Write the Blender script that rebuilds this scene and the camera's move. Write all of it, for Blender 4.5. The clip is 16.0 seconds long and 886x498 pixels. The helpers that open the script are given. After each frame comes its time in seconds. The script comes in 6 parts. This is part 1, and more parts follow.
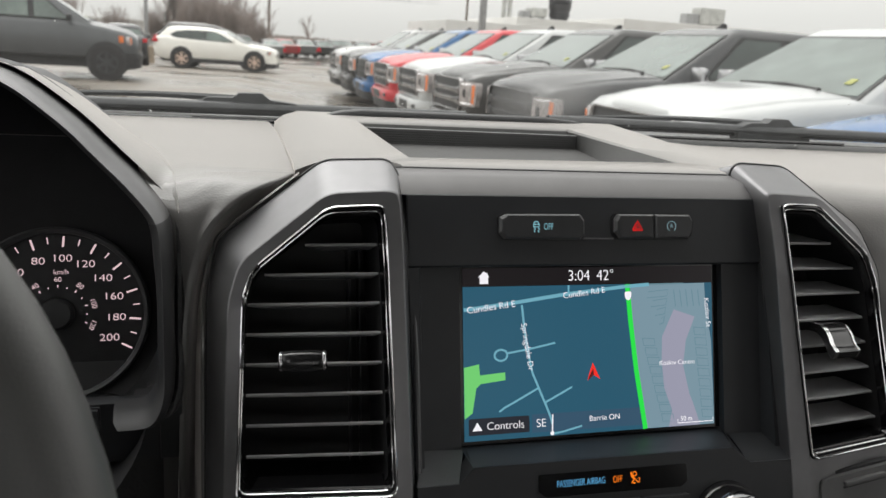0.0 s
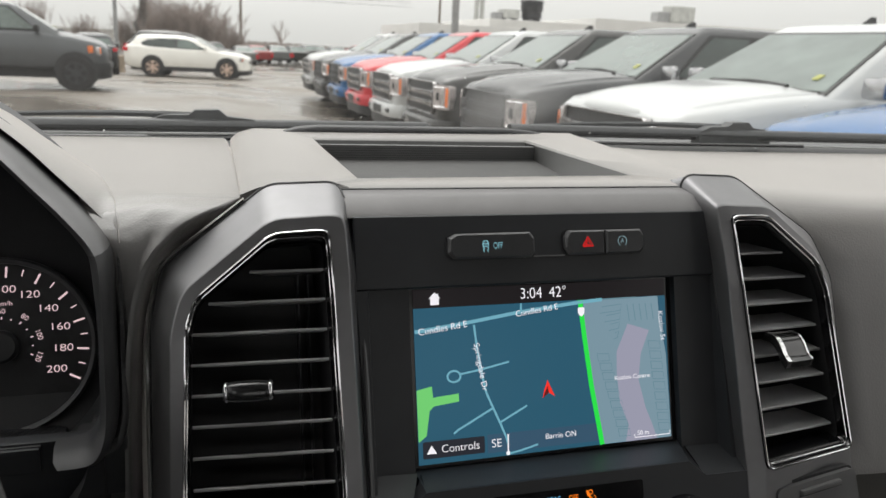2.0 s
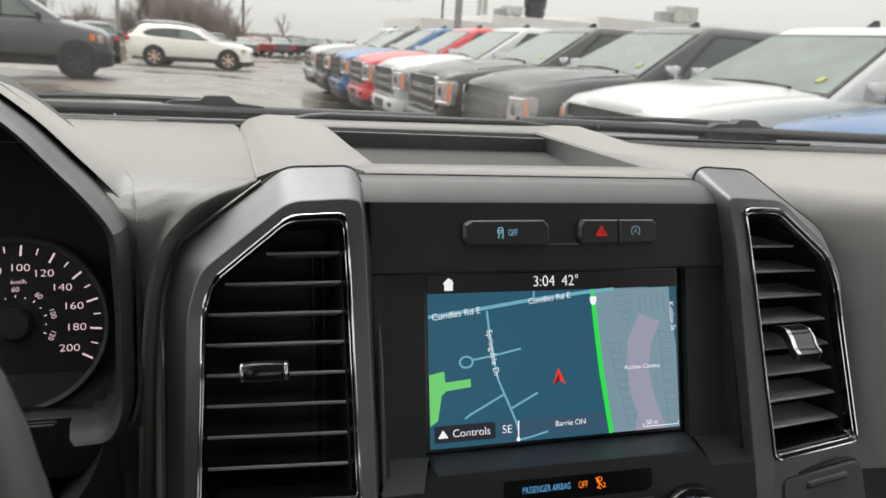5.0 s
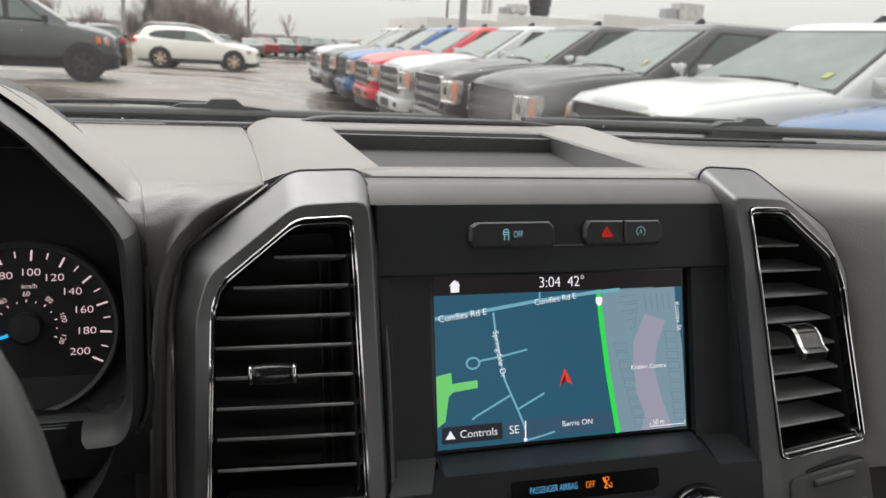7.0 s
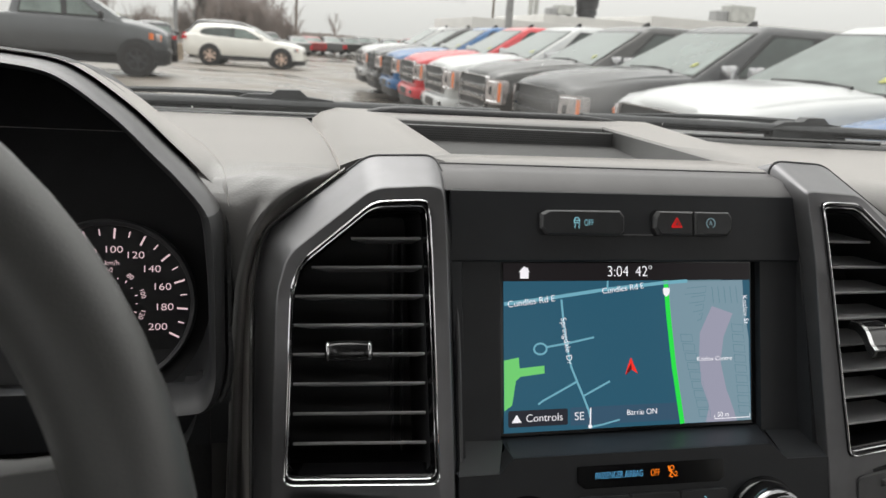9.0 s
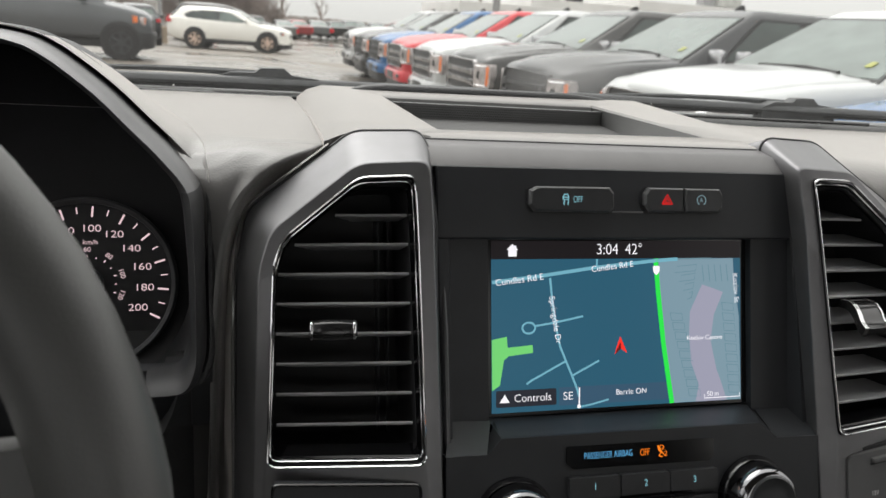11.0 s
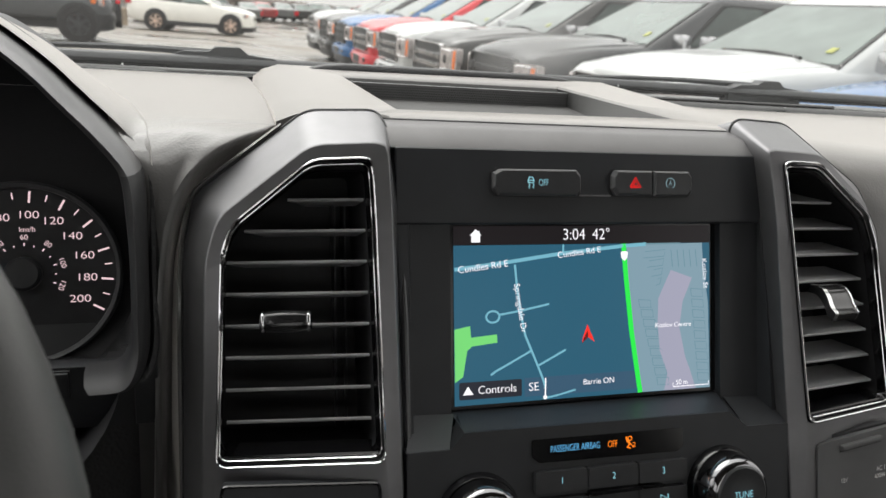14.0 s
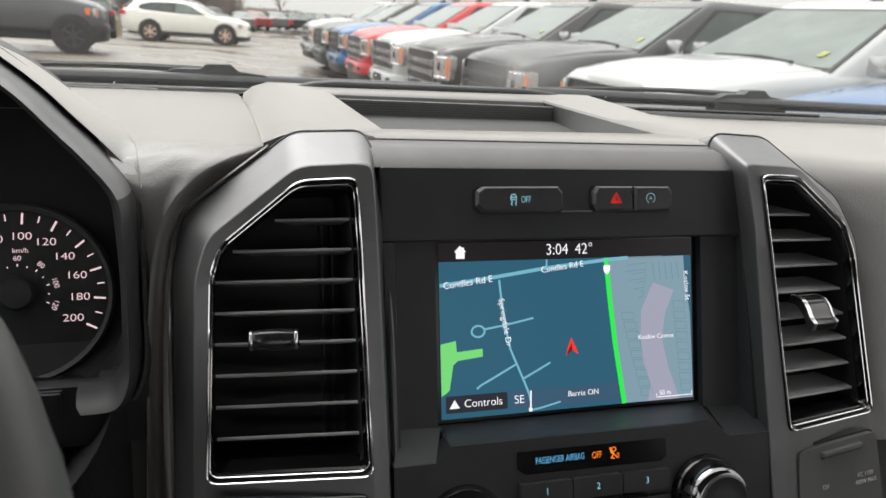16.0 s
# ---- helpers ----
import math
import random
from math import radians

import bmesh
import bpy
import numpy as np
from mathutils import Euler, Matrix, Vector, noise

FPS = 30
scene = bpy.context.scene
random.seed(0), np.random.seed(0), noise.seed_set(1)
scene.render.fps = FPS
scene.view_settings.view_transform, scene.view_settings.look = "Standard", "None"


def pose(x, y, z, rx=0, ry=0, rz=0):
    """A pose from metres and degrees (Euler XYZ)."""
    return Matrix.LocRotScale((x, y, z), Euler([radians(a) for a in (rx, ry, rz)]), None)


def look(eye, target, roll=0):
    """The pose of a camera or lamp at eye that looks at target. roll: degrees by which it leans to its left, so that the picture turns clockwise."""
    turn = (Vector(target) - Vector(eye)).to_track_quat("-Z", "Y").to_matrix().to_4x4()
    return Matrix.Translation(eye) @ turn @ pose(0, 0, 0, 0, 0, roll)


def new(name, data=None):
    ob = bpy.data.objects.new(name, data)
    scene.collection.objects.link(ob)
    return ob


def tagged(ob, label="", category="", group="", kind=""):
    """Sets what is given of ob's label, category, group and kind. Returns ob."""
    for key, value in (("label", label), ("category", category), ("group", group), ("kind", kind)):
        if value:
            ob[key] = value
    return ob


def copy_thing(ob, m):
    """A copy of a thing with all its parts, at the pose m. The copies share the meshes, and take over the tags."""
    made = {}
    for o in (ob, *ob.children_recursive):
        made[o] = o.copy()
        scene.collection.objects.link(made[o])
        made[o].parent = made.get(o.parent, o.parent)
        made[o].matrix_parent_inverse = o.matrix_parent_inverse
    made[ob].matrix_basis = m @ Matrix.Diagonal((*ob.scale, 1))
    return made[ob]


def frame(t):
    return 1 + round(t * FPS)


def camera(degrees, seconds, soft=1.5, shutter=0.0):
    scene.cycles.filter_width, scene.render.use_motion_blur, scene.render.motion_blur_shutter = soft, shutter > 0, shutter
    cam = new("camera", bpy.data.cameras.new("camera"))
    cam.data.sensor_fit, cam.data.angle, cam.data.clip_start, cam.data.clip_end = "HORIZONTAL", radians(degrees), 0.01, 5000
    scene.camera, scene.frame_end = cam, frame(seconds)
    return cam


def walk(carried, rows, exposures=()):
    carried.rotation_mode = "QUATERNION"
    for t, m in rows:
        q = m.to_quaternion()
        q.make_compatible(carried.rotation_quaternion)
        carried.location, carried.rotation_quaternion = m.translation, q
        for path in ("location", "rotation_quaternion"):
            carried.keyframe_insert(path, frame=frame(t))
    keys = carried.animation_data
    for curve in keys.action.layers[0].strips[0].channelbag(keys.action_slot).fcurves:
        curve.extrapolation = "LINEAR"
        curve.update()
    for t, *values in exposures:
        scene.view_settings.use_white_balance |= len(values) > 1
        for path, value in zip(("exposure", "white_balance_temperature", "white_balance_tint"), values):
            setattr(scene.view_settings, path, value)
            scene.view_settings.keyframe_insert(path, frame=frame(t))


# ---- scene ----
# The dash frame: origin at the middle of the touchscreen, x right, y ahead, z up.
# The screen frame leans back with the touchscreen: x right, y into the dash, z up along the glass.
LEAN, ZS = -16.83, 1.33
DASH = pose(0, 0, ZS)
STACK = pose(0, 0, ZS, LEAN, 0, 0)

cam = camera(60.0, 16.0, soft=1.5)
cam.data.dof.use_dof, cam.data.dof.focus_distance, cam.data.dof.aperture_fstop = True, 0.50, 17.0
ROWS = [
    (0, (-0.224, -0.447, 0.053), (0.314, 1.478, 0.103), -0.7),
    (0.5, (-0.214, -0.452, 0.058), (0.342, 1.469, 0.113), -1.6),
    (1, (-0.213, -0.454, 0.06), (0.354, 1.463, 0.115), -1.5),
    (1.5, (-0.215, -0.444, 0.058), (0.358, 1.472, 0.101), -1.7),
    (2, (-0.205, -0.448, 0.064), (0.385, 1.462, 0.119), -2.3),
    (2.5, (-0.21, -0.445, 0.061), (0.378, 1.466, 0.104), -1.6),
    (3, (-0.215, -0.441, 0.055), (0.367, 1.472, 0.079), -1.2),
    (3.5, (-0.214, -0.434, 0.055), (0.386, 1.474, 0.069), -1.5),
    (4, (-0.209, -0.448, 0.063), (0.392, 1.459, 0.099), -1.8),
    (4.5, (-0.215, -0.447, 0.058), (0.379, 1.462, 0.102), -1.2),
    (7, (-0.216, -0.45, 0.06), (0.362, 1.465, 0.102), -1.6),
    (7.5, (-0.227, -0.453, 0.056), (0.313, 1.471, 0.114), -1.4),
    (8, (-0.24, -0.454, 0.049), (0.248, 1.485, 0.11), -0.6),
    (8.5, (-0.238, -0.45, 0.049), (0.237, 1.492, 0.103), -0.1),
    (9, (-0.237, -0.453, 0.051), (0.241, 1.489, 0.095), -0.1),
    (11.5, (-0.231, -0.436, 0.047), (0.303, 1.492, 0.046), -0.3),
    (12, (-0.225, -0.424, 0.046), (0.342, 1.494, 0.028), -0.1),
    (12.5, (-0.228, -0.412, 0.038), (0.358, 1.499, -0.026), 0.6),
    (13, (-0.229, -0.425, 0.043), (0.357, 1.486, -0.024), 0.3),
    (13.5, (-0.228, -0.43, 0.046), (0.356, 1.483, 0.016), -0.2),
    (14, (-0.224, -0.424, 0.047), (0.365, 1.487, 0.013), -0.5),
    (14.5, (-0.218, -0.426, 0.051), (0.383, 1.481, 0.017), -1.1),
    (15, (-0.218, -0.426, 0.05), (0.392, 1.479, 0.01), -0.6),
    (15.5, (-0.226, -0.421, 0.045), (0.374, 1.486, -0.007), -0.2),
    (16, (-0.22, -0.435, 0.053), (0.377, 1.474, 0.036), -1.2),
]

walk(cam, [(t, STACK @ look(eye, target, roll)) for t, eye, target, roll in ROWS],
     exposures=((0, 0), (9.6, 0), (11.3, 0.14), (12.5, 0.30), (13.0, 0.42), (13.6, 0.32), (14.2, 0.24), (16.0, 0.22)))

# ---- light: a white overcast winter sky ----
HORIZON = 0.69
world = bpy.data.worlds.new("overcast_sky")
scene.world = world
world.use_nodes = True
wn, wl = world.node_tree.nodes, world.node_tree.links
bg = wn["Background"]
sky = wn.new("ShaderNodeTexSky")
sky.sky_type, sky.sun_disc = "NISHITA", False
sky.sun_elevation, sky.sun_rotation = radians(57), radians(-24)
sky.dust_density, sky.air_density = 6.0, 1.0
grey = wn.new("ShaderNodeHueSaturation")
grey.inputs["Saturation"].default_value, grey.inputs["Value"].default_value = 0.10, 0.05
wl.new(sky.outputs["Color"], grey.inputs["Color"])
# cloud cover: brighter overhead than at the horizon, as an overcast sky is
way, up, lift = wn.new("ShaderNodeTexCoord"), wn.new("ShaderNodeSeparateXYZ"), wn.new("ShaderNodeMapRange")
wl.new(way.outputs["Generated"], up.inputs["Vector"])
wl.new(up.outputs["Z"], lift.inputs["Value"])
lift.inputs["To Min"].default_value, lift.inputs["To Max"].default_value = HORIZON, 2.4 * HORIZON
cloud, veil = wn.new("ShaderNodeVectorMath"), wn.new("ShaderNodeVectorMath")
cloud.operation, veil.operation = "SCALE", "ADD"
cloud.inputs[0].default_value = (1.0, 0.985, 0.945)
wl.new(lift.outputs["Result"], cloud.inputs["Scale"])
wl.new(cloud.outputs["Vector"], veil.inputs[0])
wl.new(grey.outputs["Color"], veil.inputs[1])
wl.new(veil.outputs["Vector"], bg.inputs["Color"])
bg.inputs["Strength"].default_value = 1.0
sun = new("sun", bpy.data.lights.new("sun", "SUN"))
sun.data.energy, sun.data.angle, sun.data.color = 1.1, radians(50), (1.0, 0.97, 0.93)
sun.matrix_world = look((-4, 9, 15), (0, 0, 0))
scene.view_settings.exposure = 0.0


# ---- materials ----
def material(name, color, rough=0.5, metal=0.0, vary=0.15, scale=20.0, bump=0.0, bump_scale=200.0, coat=0.0, rough_vary=0.0, spec=0.5):
    m = bpy.data.materials.new(name)
    m.use_nodes = True
    n, l = m.node_tree.nodes, m.node_tree.links
    b = n["Principled BSDF"]
    b.inputs["Roughness"].default_value, b.inputs["Metallic"].default_value = rough, metal
    b.inputs["Coat Weight"].default_value, b.inputs["Coat Roughness"].default_value = coat, 0.16
    b.inputs["Specular IOR Level"].default_value = spec
    tc = n.new("ShaderNodeTexCoord")
    t1 = n.new("ShaderNodeTexNoise")
    t1.inputs["Scale"].default_value, t1.inputs["Detail"].default_value = scale, 6
    l.new(tc.outputs["Object"], t1.inputs["Vector"])
    ramp = n.new("ShaderNodeMapRange")
    ramp.inputs["From Min"].default_value, ramp.inputs["From Max"].default_value = 0.3, 0.7
    ramp.inputs["To Min"].default_value, ramp.inputs["To Max"].default_value = 1 - vary, 1 + vary
    l.new(t1.outputs["Fac"], ramp.inputs["Value"])
    mul = n.new("ShaderNodeVectorMath")
    mul.operation = "SCALE"
    mul.inputs[0].default_value = color[:3]
    l.new(ramp.outputs["Result"], mul.inputs["Scale"])
    l.new(mul.outputs["Vector"], b.inputs["Base Color"])
    if rough_vary:
        r2 = n.new("ShaderNodeMapRange")
        r2.inputs["To Min"].default_value, r2.inputs["To Max"].default_value = rough - rough_vary, rough + rough_vary
        l.new(t1.outputs["Fac"], r2.inputs["Value"])
        l.new(r2.outputs["Result"], b.inputs["Roughness"])
    if bump:
        t2 = n.new("ShaderNodeTexNoise")
        t2.inputs["Scale"].default_value, t2.inputs["Detail"].default_value = bump_scale, 3
        l.new(tc.outputs["Object"], t2.inputs["Vector"])
        bp = n.new("ShaderNodeBump")
        bp.inputs["Strength"].default_value, bp.inputs["Distance"].default_value = bump, 0.001
        l.new(t2.outputs["Fac"], bp.inputs["Height"])
        l.new(bp.outputs["Normal"], b.inputs["Normal"])
    return m


def glow(name, color, strength):
    m = bpy.data.materials.new(name)
    m.use_nodes = True
    b = m.node_tree.nodes["Principled BSDF"]
    b.inputs["Base Color"].default_value = (0.01, 0.01, 0.01, 1)
    b.inputs["Roughness"].default_value, b.inputs["Specular IOR Level"].default_value = 0.25, 0.2
    b.inputs["Emission Color"].default_value = (*color, 1)
    b.inputs["Emission Strength"].default_value = strength
    return m


def pane(name, tint, gloss_rough=0.02, haze_mix=0.0):
    """Thin glass: lets the view through with a tint and mirrors by Fresnel."""
    m = bpy.data.materials.new(name)
    m.use_nodes = True
    n, l = m.node_tree.nodes, m.node_tree.links
    n.remove(n["Principled BSDF"])
    tr, gl, mx, fr, sharp = (n.new("ShaderNode" + k) for k in ("BsdfTransparent", "BsdfGlossy", "MixShader", "LayerWeight", "Math"))
    tr.inputs["Color"].default_value = (*tint, 1)
    gl.inputs["Roughness"].default_value = gloss_rough
    sharp.operation = "POWER"
    sharp.inputs[1].default_value = 4.5
    l.new(fr.outputs["Facing"], sharp.inputs[0])
    l.new(sharp.outputs["Value"], mx.inputs["Fac"])
    l.new(tr.outputs["BSDF"], mx.inputs[1])
    l.new(gl.outputs["BSDF"], mx.inputs[2])
    if haze_mix:  # milky haze mixed into the glass to lift the dark tones behind it
        scatter, both = n.new("ShaderNodeBsdfTranslucent"), n.new("ShaderNodeMixShader")
        scatter.inputs["Color"].default_value = (0.8, 0.8, 0.78, 1)
        both.inputs["Fac"].default_value = haze_mix
        l.new(mx.outputs["Shader"], both.inputs[1])
        l.new(scatter.outputs["BSDF"], both.inputs[2])
        mx = both
    l.new(mx.outputs["Shader"], n["Material Output"].inputs["Surface"])
    return m


def grained(name, color, rough, cell, depth, spec=0.5, sheen=0.0):
    """Moulded vinyl with a pebbled leather grain; sheen brightens it at grazing angles, standing in for mirrored sky.
    """
    m = material(name, color, rough, vary=0.06, scale=9, spec=spec)
    n, l = m.node_tree.nodes, m.node_tree.links
    n["Principled BSDF"].inputs["Sheen Weight"].default_value = sheen
    n["Principled BSDF"].inputs["Sheen Roughness"].default_value = 0.48
    n["Principled BSDF"].inputs["Sheen Tint"].default_value = (1.0, 0.955, 0.915, 1)
    tc = n.new("ShaderNodeTexCoord")
    v = n.new("ShaderNodeTexVoronoi")
    v.feature = "SMOOTH_F1"
    v.inputs["Scale"].default_value = 1 / cell
    l.new(tc.outputs["Object"], v.inputs["Vector"])
    bp = n.new("ShaderNodeBump")
    bp.inputs["Strength"].default_value, bp.inputs["Distance"].default_value = depth, 0.0012
    l.new(v.outputs["Distance"], bp.inputs["Height"])
    l.new(bp.outputs["Normal"], n["Principled BSDF"].inputs["Normal"])
    return m


VINYL = grained("charcoal_vinyl", (0.055, 0.053, 0.052), 0.35, 0.0013, 0.10, 1.0, sheen=0.95)
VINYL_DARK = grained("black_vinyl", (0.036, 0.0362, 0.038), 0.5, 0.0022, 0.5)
SATIN = material("satin_graphite_plastic", (0.205, 0.203, 0.210), 0.42, 0.75, 0.06, 60, 0.04, 1500, coat=0.1, spec=0.6)
FASCIA = material("black_fascia_plastic", (0.030, 0.0318, 0.0355), 0.46, 0, 0.1, 40, 0.06, 1800, spec=0.5)
LEVER = material("lever_plastic", (0.02, 0.02, 0.021), 0.16, 0, 0.1, 60, coat=0.4)
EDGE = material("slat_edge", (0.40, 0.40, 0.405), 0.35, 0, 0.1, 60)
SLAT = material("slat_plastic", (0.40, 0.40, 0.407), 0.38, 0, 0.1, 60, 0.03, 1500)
TOPSTRIP = material("top_strip_plastic", (0.17, 0.166, 0.168), 0.42, 0.3, 0.06, 40, 0.08, 1500)
COVER = material("outlet_cover_plastic", (0.13, 0.13, 0.131), 0.5, 0, 0.1, 40, 0.1, 1500)
DUCT = material("duct_black", (0.026, 0.0263, 0.0285), 0.55)
GLOSS = material("gloss_black", (0.006, 0.006, 0.007), 0.12, coat=0.5)
CHROME = material("dark_chrome", (0.80, 0.80, 0.82), 0.09, 1.0, 0.03)
SMOKED = material("smoked_chrome", (0.26, 0.26, 0.27), 0.10, 1.0, 0.03)
BRIGHT = material("bright_chrome", (0.90, 0.90, 0.91), 0.24, 1.0, 0.02)
BUTTON = material("button_plastic", (0.045, 0.046, 0.049), 0.32, 0, 0.1, 80, 0.04, 1500)
BEVEL = material("button_bevel", (0.10, 0.101, 0.104), 0.35, 0, 0.1, 80)
MAT = material("rubber_mat", (0.045, 0.045, 0.044), 0.6, 0, 0.1, 60, 0.2, 900)
# tray walls: the rim's shade is put into this darker colour
WALL_SHADED = material("tray_liner", (0.034, 0.034, 0.0335), 0.65, 0, 0.08, 40, 0.1, 900)
MESH = material("speaker_mesh", (0.14, 0.14, 0.14), 0.6, 0, 0.1, 60)
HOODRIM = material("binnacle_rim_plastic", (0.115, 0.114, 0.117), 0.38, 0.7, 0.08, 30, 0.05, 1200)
# the rim's plastic again, with the shade on its legs in the colour
LEG_SHADED = material("shaded_rim_plastic", (0.030, 0.0302, 0.032), 0.52, 0.0, 0.08, 30, 0.05, 1200, spec=0.35)
LEATHER = grained("wheel_leather", (0.092, 0.092, 0.090), 0.42, 0.0009, 0.08, 0.8)
GLASS_BLACK = material("screen_glass_black", (0.004, 0.004, 0.005), 0.18)
# unseen lining and headliner, darkened to dim their reflections on the dash
TRIM_IN = material("cab_lining", (0.10, 0.098, 0.095), 0.8, 0, 0.1, 40, 0.1, 900)
HEADLINER = material("headliner_cloth", (0.20, 0.196, 0.19), 0.9, 0, 0.08, 40, 0.2, 900)
SHROUD = material("shroud_black", (0.040, 0.0403, 0.043), 0.5, 0, 0.1, 40, 0.05, 1200)
DIAL = material("dial_black", (0.019, 0.0193, 0.0205), 0.45)
PINKWHITE = glow("dial_marking", (1.0, 0.72, 0.76), 0.75)
ICE = glow("button_legend_blue", (0.35, 0.78, 0.9), 0.62)
PALE = glow("button_legend_pale", (0.38, 0.60, 0.66), 0.52)
ICE2 = glow("indicator_blue", (0.16, 0.55, 0.95), 0.7)
AMBER = glow("indicator_amber", (1.0, 0.22, 0.01), 1.0)
HAZARD = glow("hazard_red", (0.8, 0.02, 0.02), 0.62)
LEGEND = material("printed_legend", (0.92, 0.92, 0.92), 0.5)
NEEDLE = glow("needle_blue", (0.03, 0.45, 0.95), 1.0)


# ---- mesh tools ----
def part(name, bm, mat, parent=None, label="", smooth=True, angle=35, at=None):
    """Links a bmesh as one mesh object, as a part of parent where there is one."""
    bmesh.ops.recalc_face_normals(bm, faces=bm.faces)
    me = bpy.data.meshes.new(name)
    bm.to_mesh(me)
    bm.free()
    if mat:
        me.materials.append(mat)
    if smooth:
        for p in me.polygons:
            p.use_smooth = True
        me.set_sharp_from_angle(angle=radians(angle))
    ob = new(name, me)
    ob.parent = parent
    if at is not None:
        ob.matrix_basis = at
    if label:
        ob["label"] = label
    return ob


def thing(name, label, category, m=None, group="", kind=""):
    ob = new(name)
    ob.empty_display_size = 0.02
    ob.matrix_basis = m or Matrix()
    return tagged(ob, label, category, group, kind)


def bevel(bm, width, segments=2, angle=30):
    edges = [e for e in bm.edges if len(e.link_faces) == 2 and e.calc_face_angle(0) > radians(angle)]
    if edges and width:
        bmesh.ops.bevel(bm, geom=edges, offset=width, segments=segments, affect="EDGES", profile=0.6, clamp_overlap=True)
    return bm


def box(x0, x1, y0, y1, z0, z1, r=0.0, seg=2):
    bm = bmesh.new()
    bmesh.ops.create_cube(bm, size=1)
    bmesh.ops.transform(bm, matrix=Matrix.Translation(((x0 + x1) / 2, (y0 + y1) / 2, (z0 + z1) / 2)) @ Matrix.Diagonal((x1 - x0, y1 - y0, z1 - z0, 1)), verts=bm.verts)
    return bevel(bm, r, seg)


def join(*bms):
    out = bms[0]
    for b in bms[1:]:
        me = bpy.data.meshes.new("joined")
        b.to_mesh(me)
        out.from_mesh(me)
        b.free()
        bpy.data.meshes.remove(me)
    return out


def loft(rings, closed=True, cap0=False, cap1=False):
    """A skin over rings of equally many points."""
    bm = bmesh.new()
    vs = [[bm.verts.new(p) for p in ring] for ring in rings]
    n = len(rings[0])
    for a, b in zip(vs, vs[1:]):
        for i in range(n if closed else n - 1):
            j = (i + 1) % n
            bm.faces.new((a[i], a[j], b[j], b[i]))
    if cap0:
        bm.faces.new(vs[0][::-1])
    if cap1:
        bm.faces.new(vs[-1])
    return bm


def prism(poly, y0, y1, r=0.0, seg=2, shear=0.0):
    """A plate with the outline poly in x and z, from depth y0 (front) to y1; shear tips it back."""
    return bevel(loft([[(x, y + shear * z, z) for x, z in poly] for y in (y0, y1)], cap0=True, cap1=True), r, seg)


def rounded(poly, r, n=4):
    """A polygon in the plane with its corners rounded by about r."""
    out = []
    k = len(poly)
    for i, p in enumerate(poly):
        p, a, b = Vector(p), Vector(poly[i - 1]), Vector(poly[(i + 1) % k])
        ra = min(r, (a - p).length * 0.45)
        rb = min(r, (b - p).length * 0.45)
        s, e = p + (a - p).normalized() * ra, p + (b - p).normalized() * rb
        for j in range(n + 1):
            t = j / n
            q = s * (1 - t) ** 2 + p * 2 * t * (1 - t) + e * t * t
            out.append(tuple(q))
    return out


def tube(points, radius, n=8, closed=False):
    """A round bar along points; radius may be a list."""
    rings, k = [], len(points)
    pts = [Vector(p) for p in points]
    up = Vector((0.13, 0.31, 0.94)).normalized()
    for i, p in enumerate(pts):
        a = pts[i - 1] if i or closed else pts[i]
        b = pts[(i + 1) % k] if i + 1 < k or closed else pts[i]
        d = (b - a).normalized()
        s = d.cross(up).normalized()
        u = s.cross(d)
        r = radius[i] if isinstance(radius, (list, tuple)) else radius
        rings.append([p + (s * math.cos(2 * math.pi * j / n) + u * math.sin(2 * math.pi * j / n)) * r for j in range(n)])
    if closed:
        rings.append(rings[0])
        bm = loft(rings)
        bmesh.ops.remove_doubles(bm, verts=bm.verts, dist=1e-6)
        return bm
    return loft(rings, cap0=True, cap1=True)


def lathe(profile, n=40, axis="y"):
    """Turns (radius, height) pairs about an axis through the origin; the height runs along -y, or along z."""
    rings = []
    for r, h in profile:
        c = [(r * math.cos(2 * math.pi * j / n), r * math.sin(2 * math.pi * j / n)) for j in range(n)]
        rings.append([(x, -h, z) if axis == "y" else (x, z, h) for x, z in c])
    return loft(rings, cap0=True, cap1=True)


def lettering(text, size, align="CENTER", thick=0.0003, squeeze=1.0, weight=-0.010):
    """Raised letters in the x-z plane, facing -y."""
    cu = bpy.data.curves.new("lettering", "FONT")
    cu.body, cu.size, cu.align_x, cu.align_y, cu.extrude, cu.offset = text, size, align, "CENTER", thick, weight * size
    ob = bpy.data.objects.new("lettering", cu)
    scene.collection.objects.link(ob)
    bpy.context.view_layer.update()
    me = bpy.data.meshes.new_from_object(ob.evaluated_get(bpy.context.evaluated_depsgraph_get()))
    bm = bmesh.new()
    bm.from_mesh(me)
    bpy.data.objects.remove(ob)
    bpy.data.curves.remove(cu)
    bpy.data.meshes.remove(me)
    bmesh.ops.transform(bm, matrix=pose(0, 0, 0, 90, 0, 0) @ Matrix.Diagonal((squeeze, 1, 1, 1)), verts=bm.verts)
    return bm


def moved(bm, m):
    bmesh.ops.transform(bm, matrix=m, verts=bm.verts)
    return bm


def strip(points, width, y, thick=0.0004):
    """A flat ribbon along points in x and z, lying at depth y."""
    pts = [Vector(p) for p in points]
    left, right = [], []
    for i, p in enumerate(pts):
        d = (pts[min(i + 1, len(pts) - 1)] - pts[max(i - 1, 0)]).normalized()
        nrm = Vector((-d.y, d.x)) * width / 2
        left.append(p + nrm), right.append(p - nrm)
    return loft([[(a.x, y - thick, a.y), (b.x, y - thick, b.y), (b.x, y, b.y), (a.x, y, a.y)] for a, b in zip(left, right)], cap0=True, cap1=True)


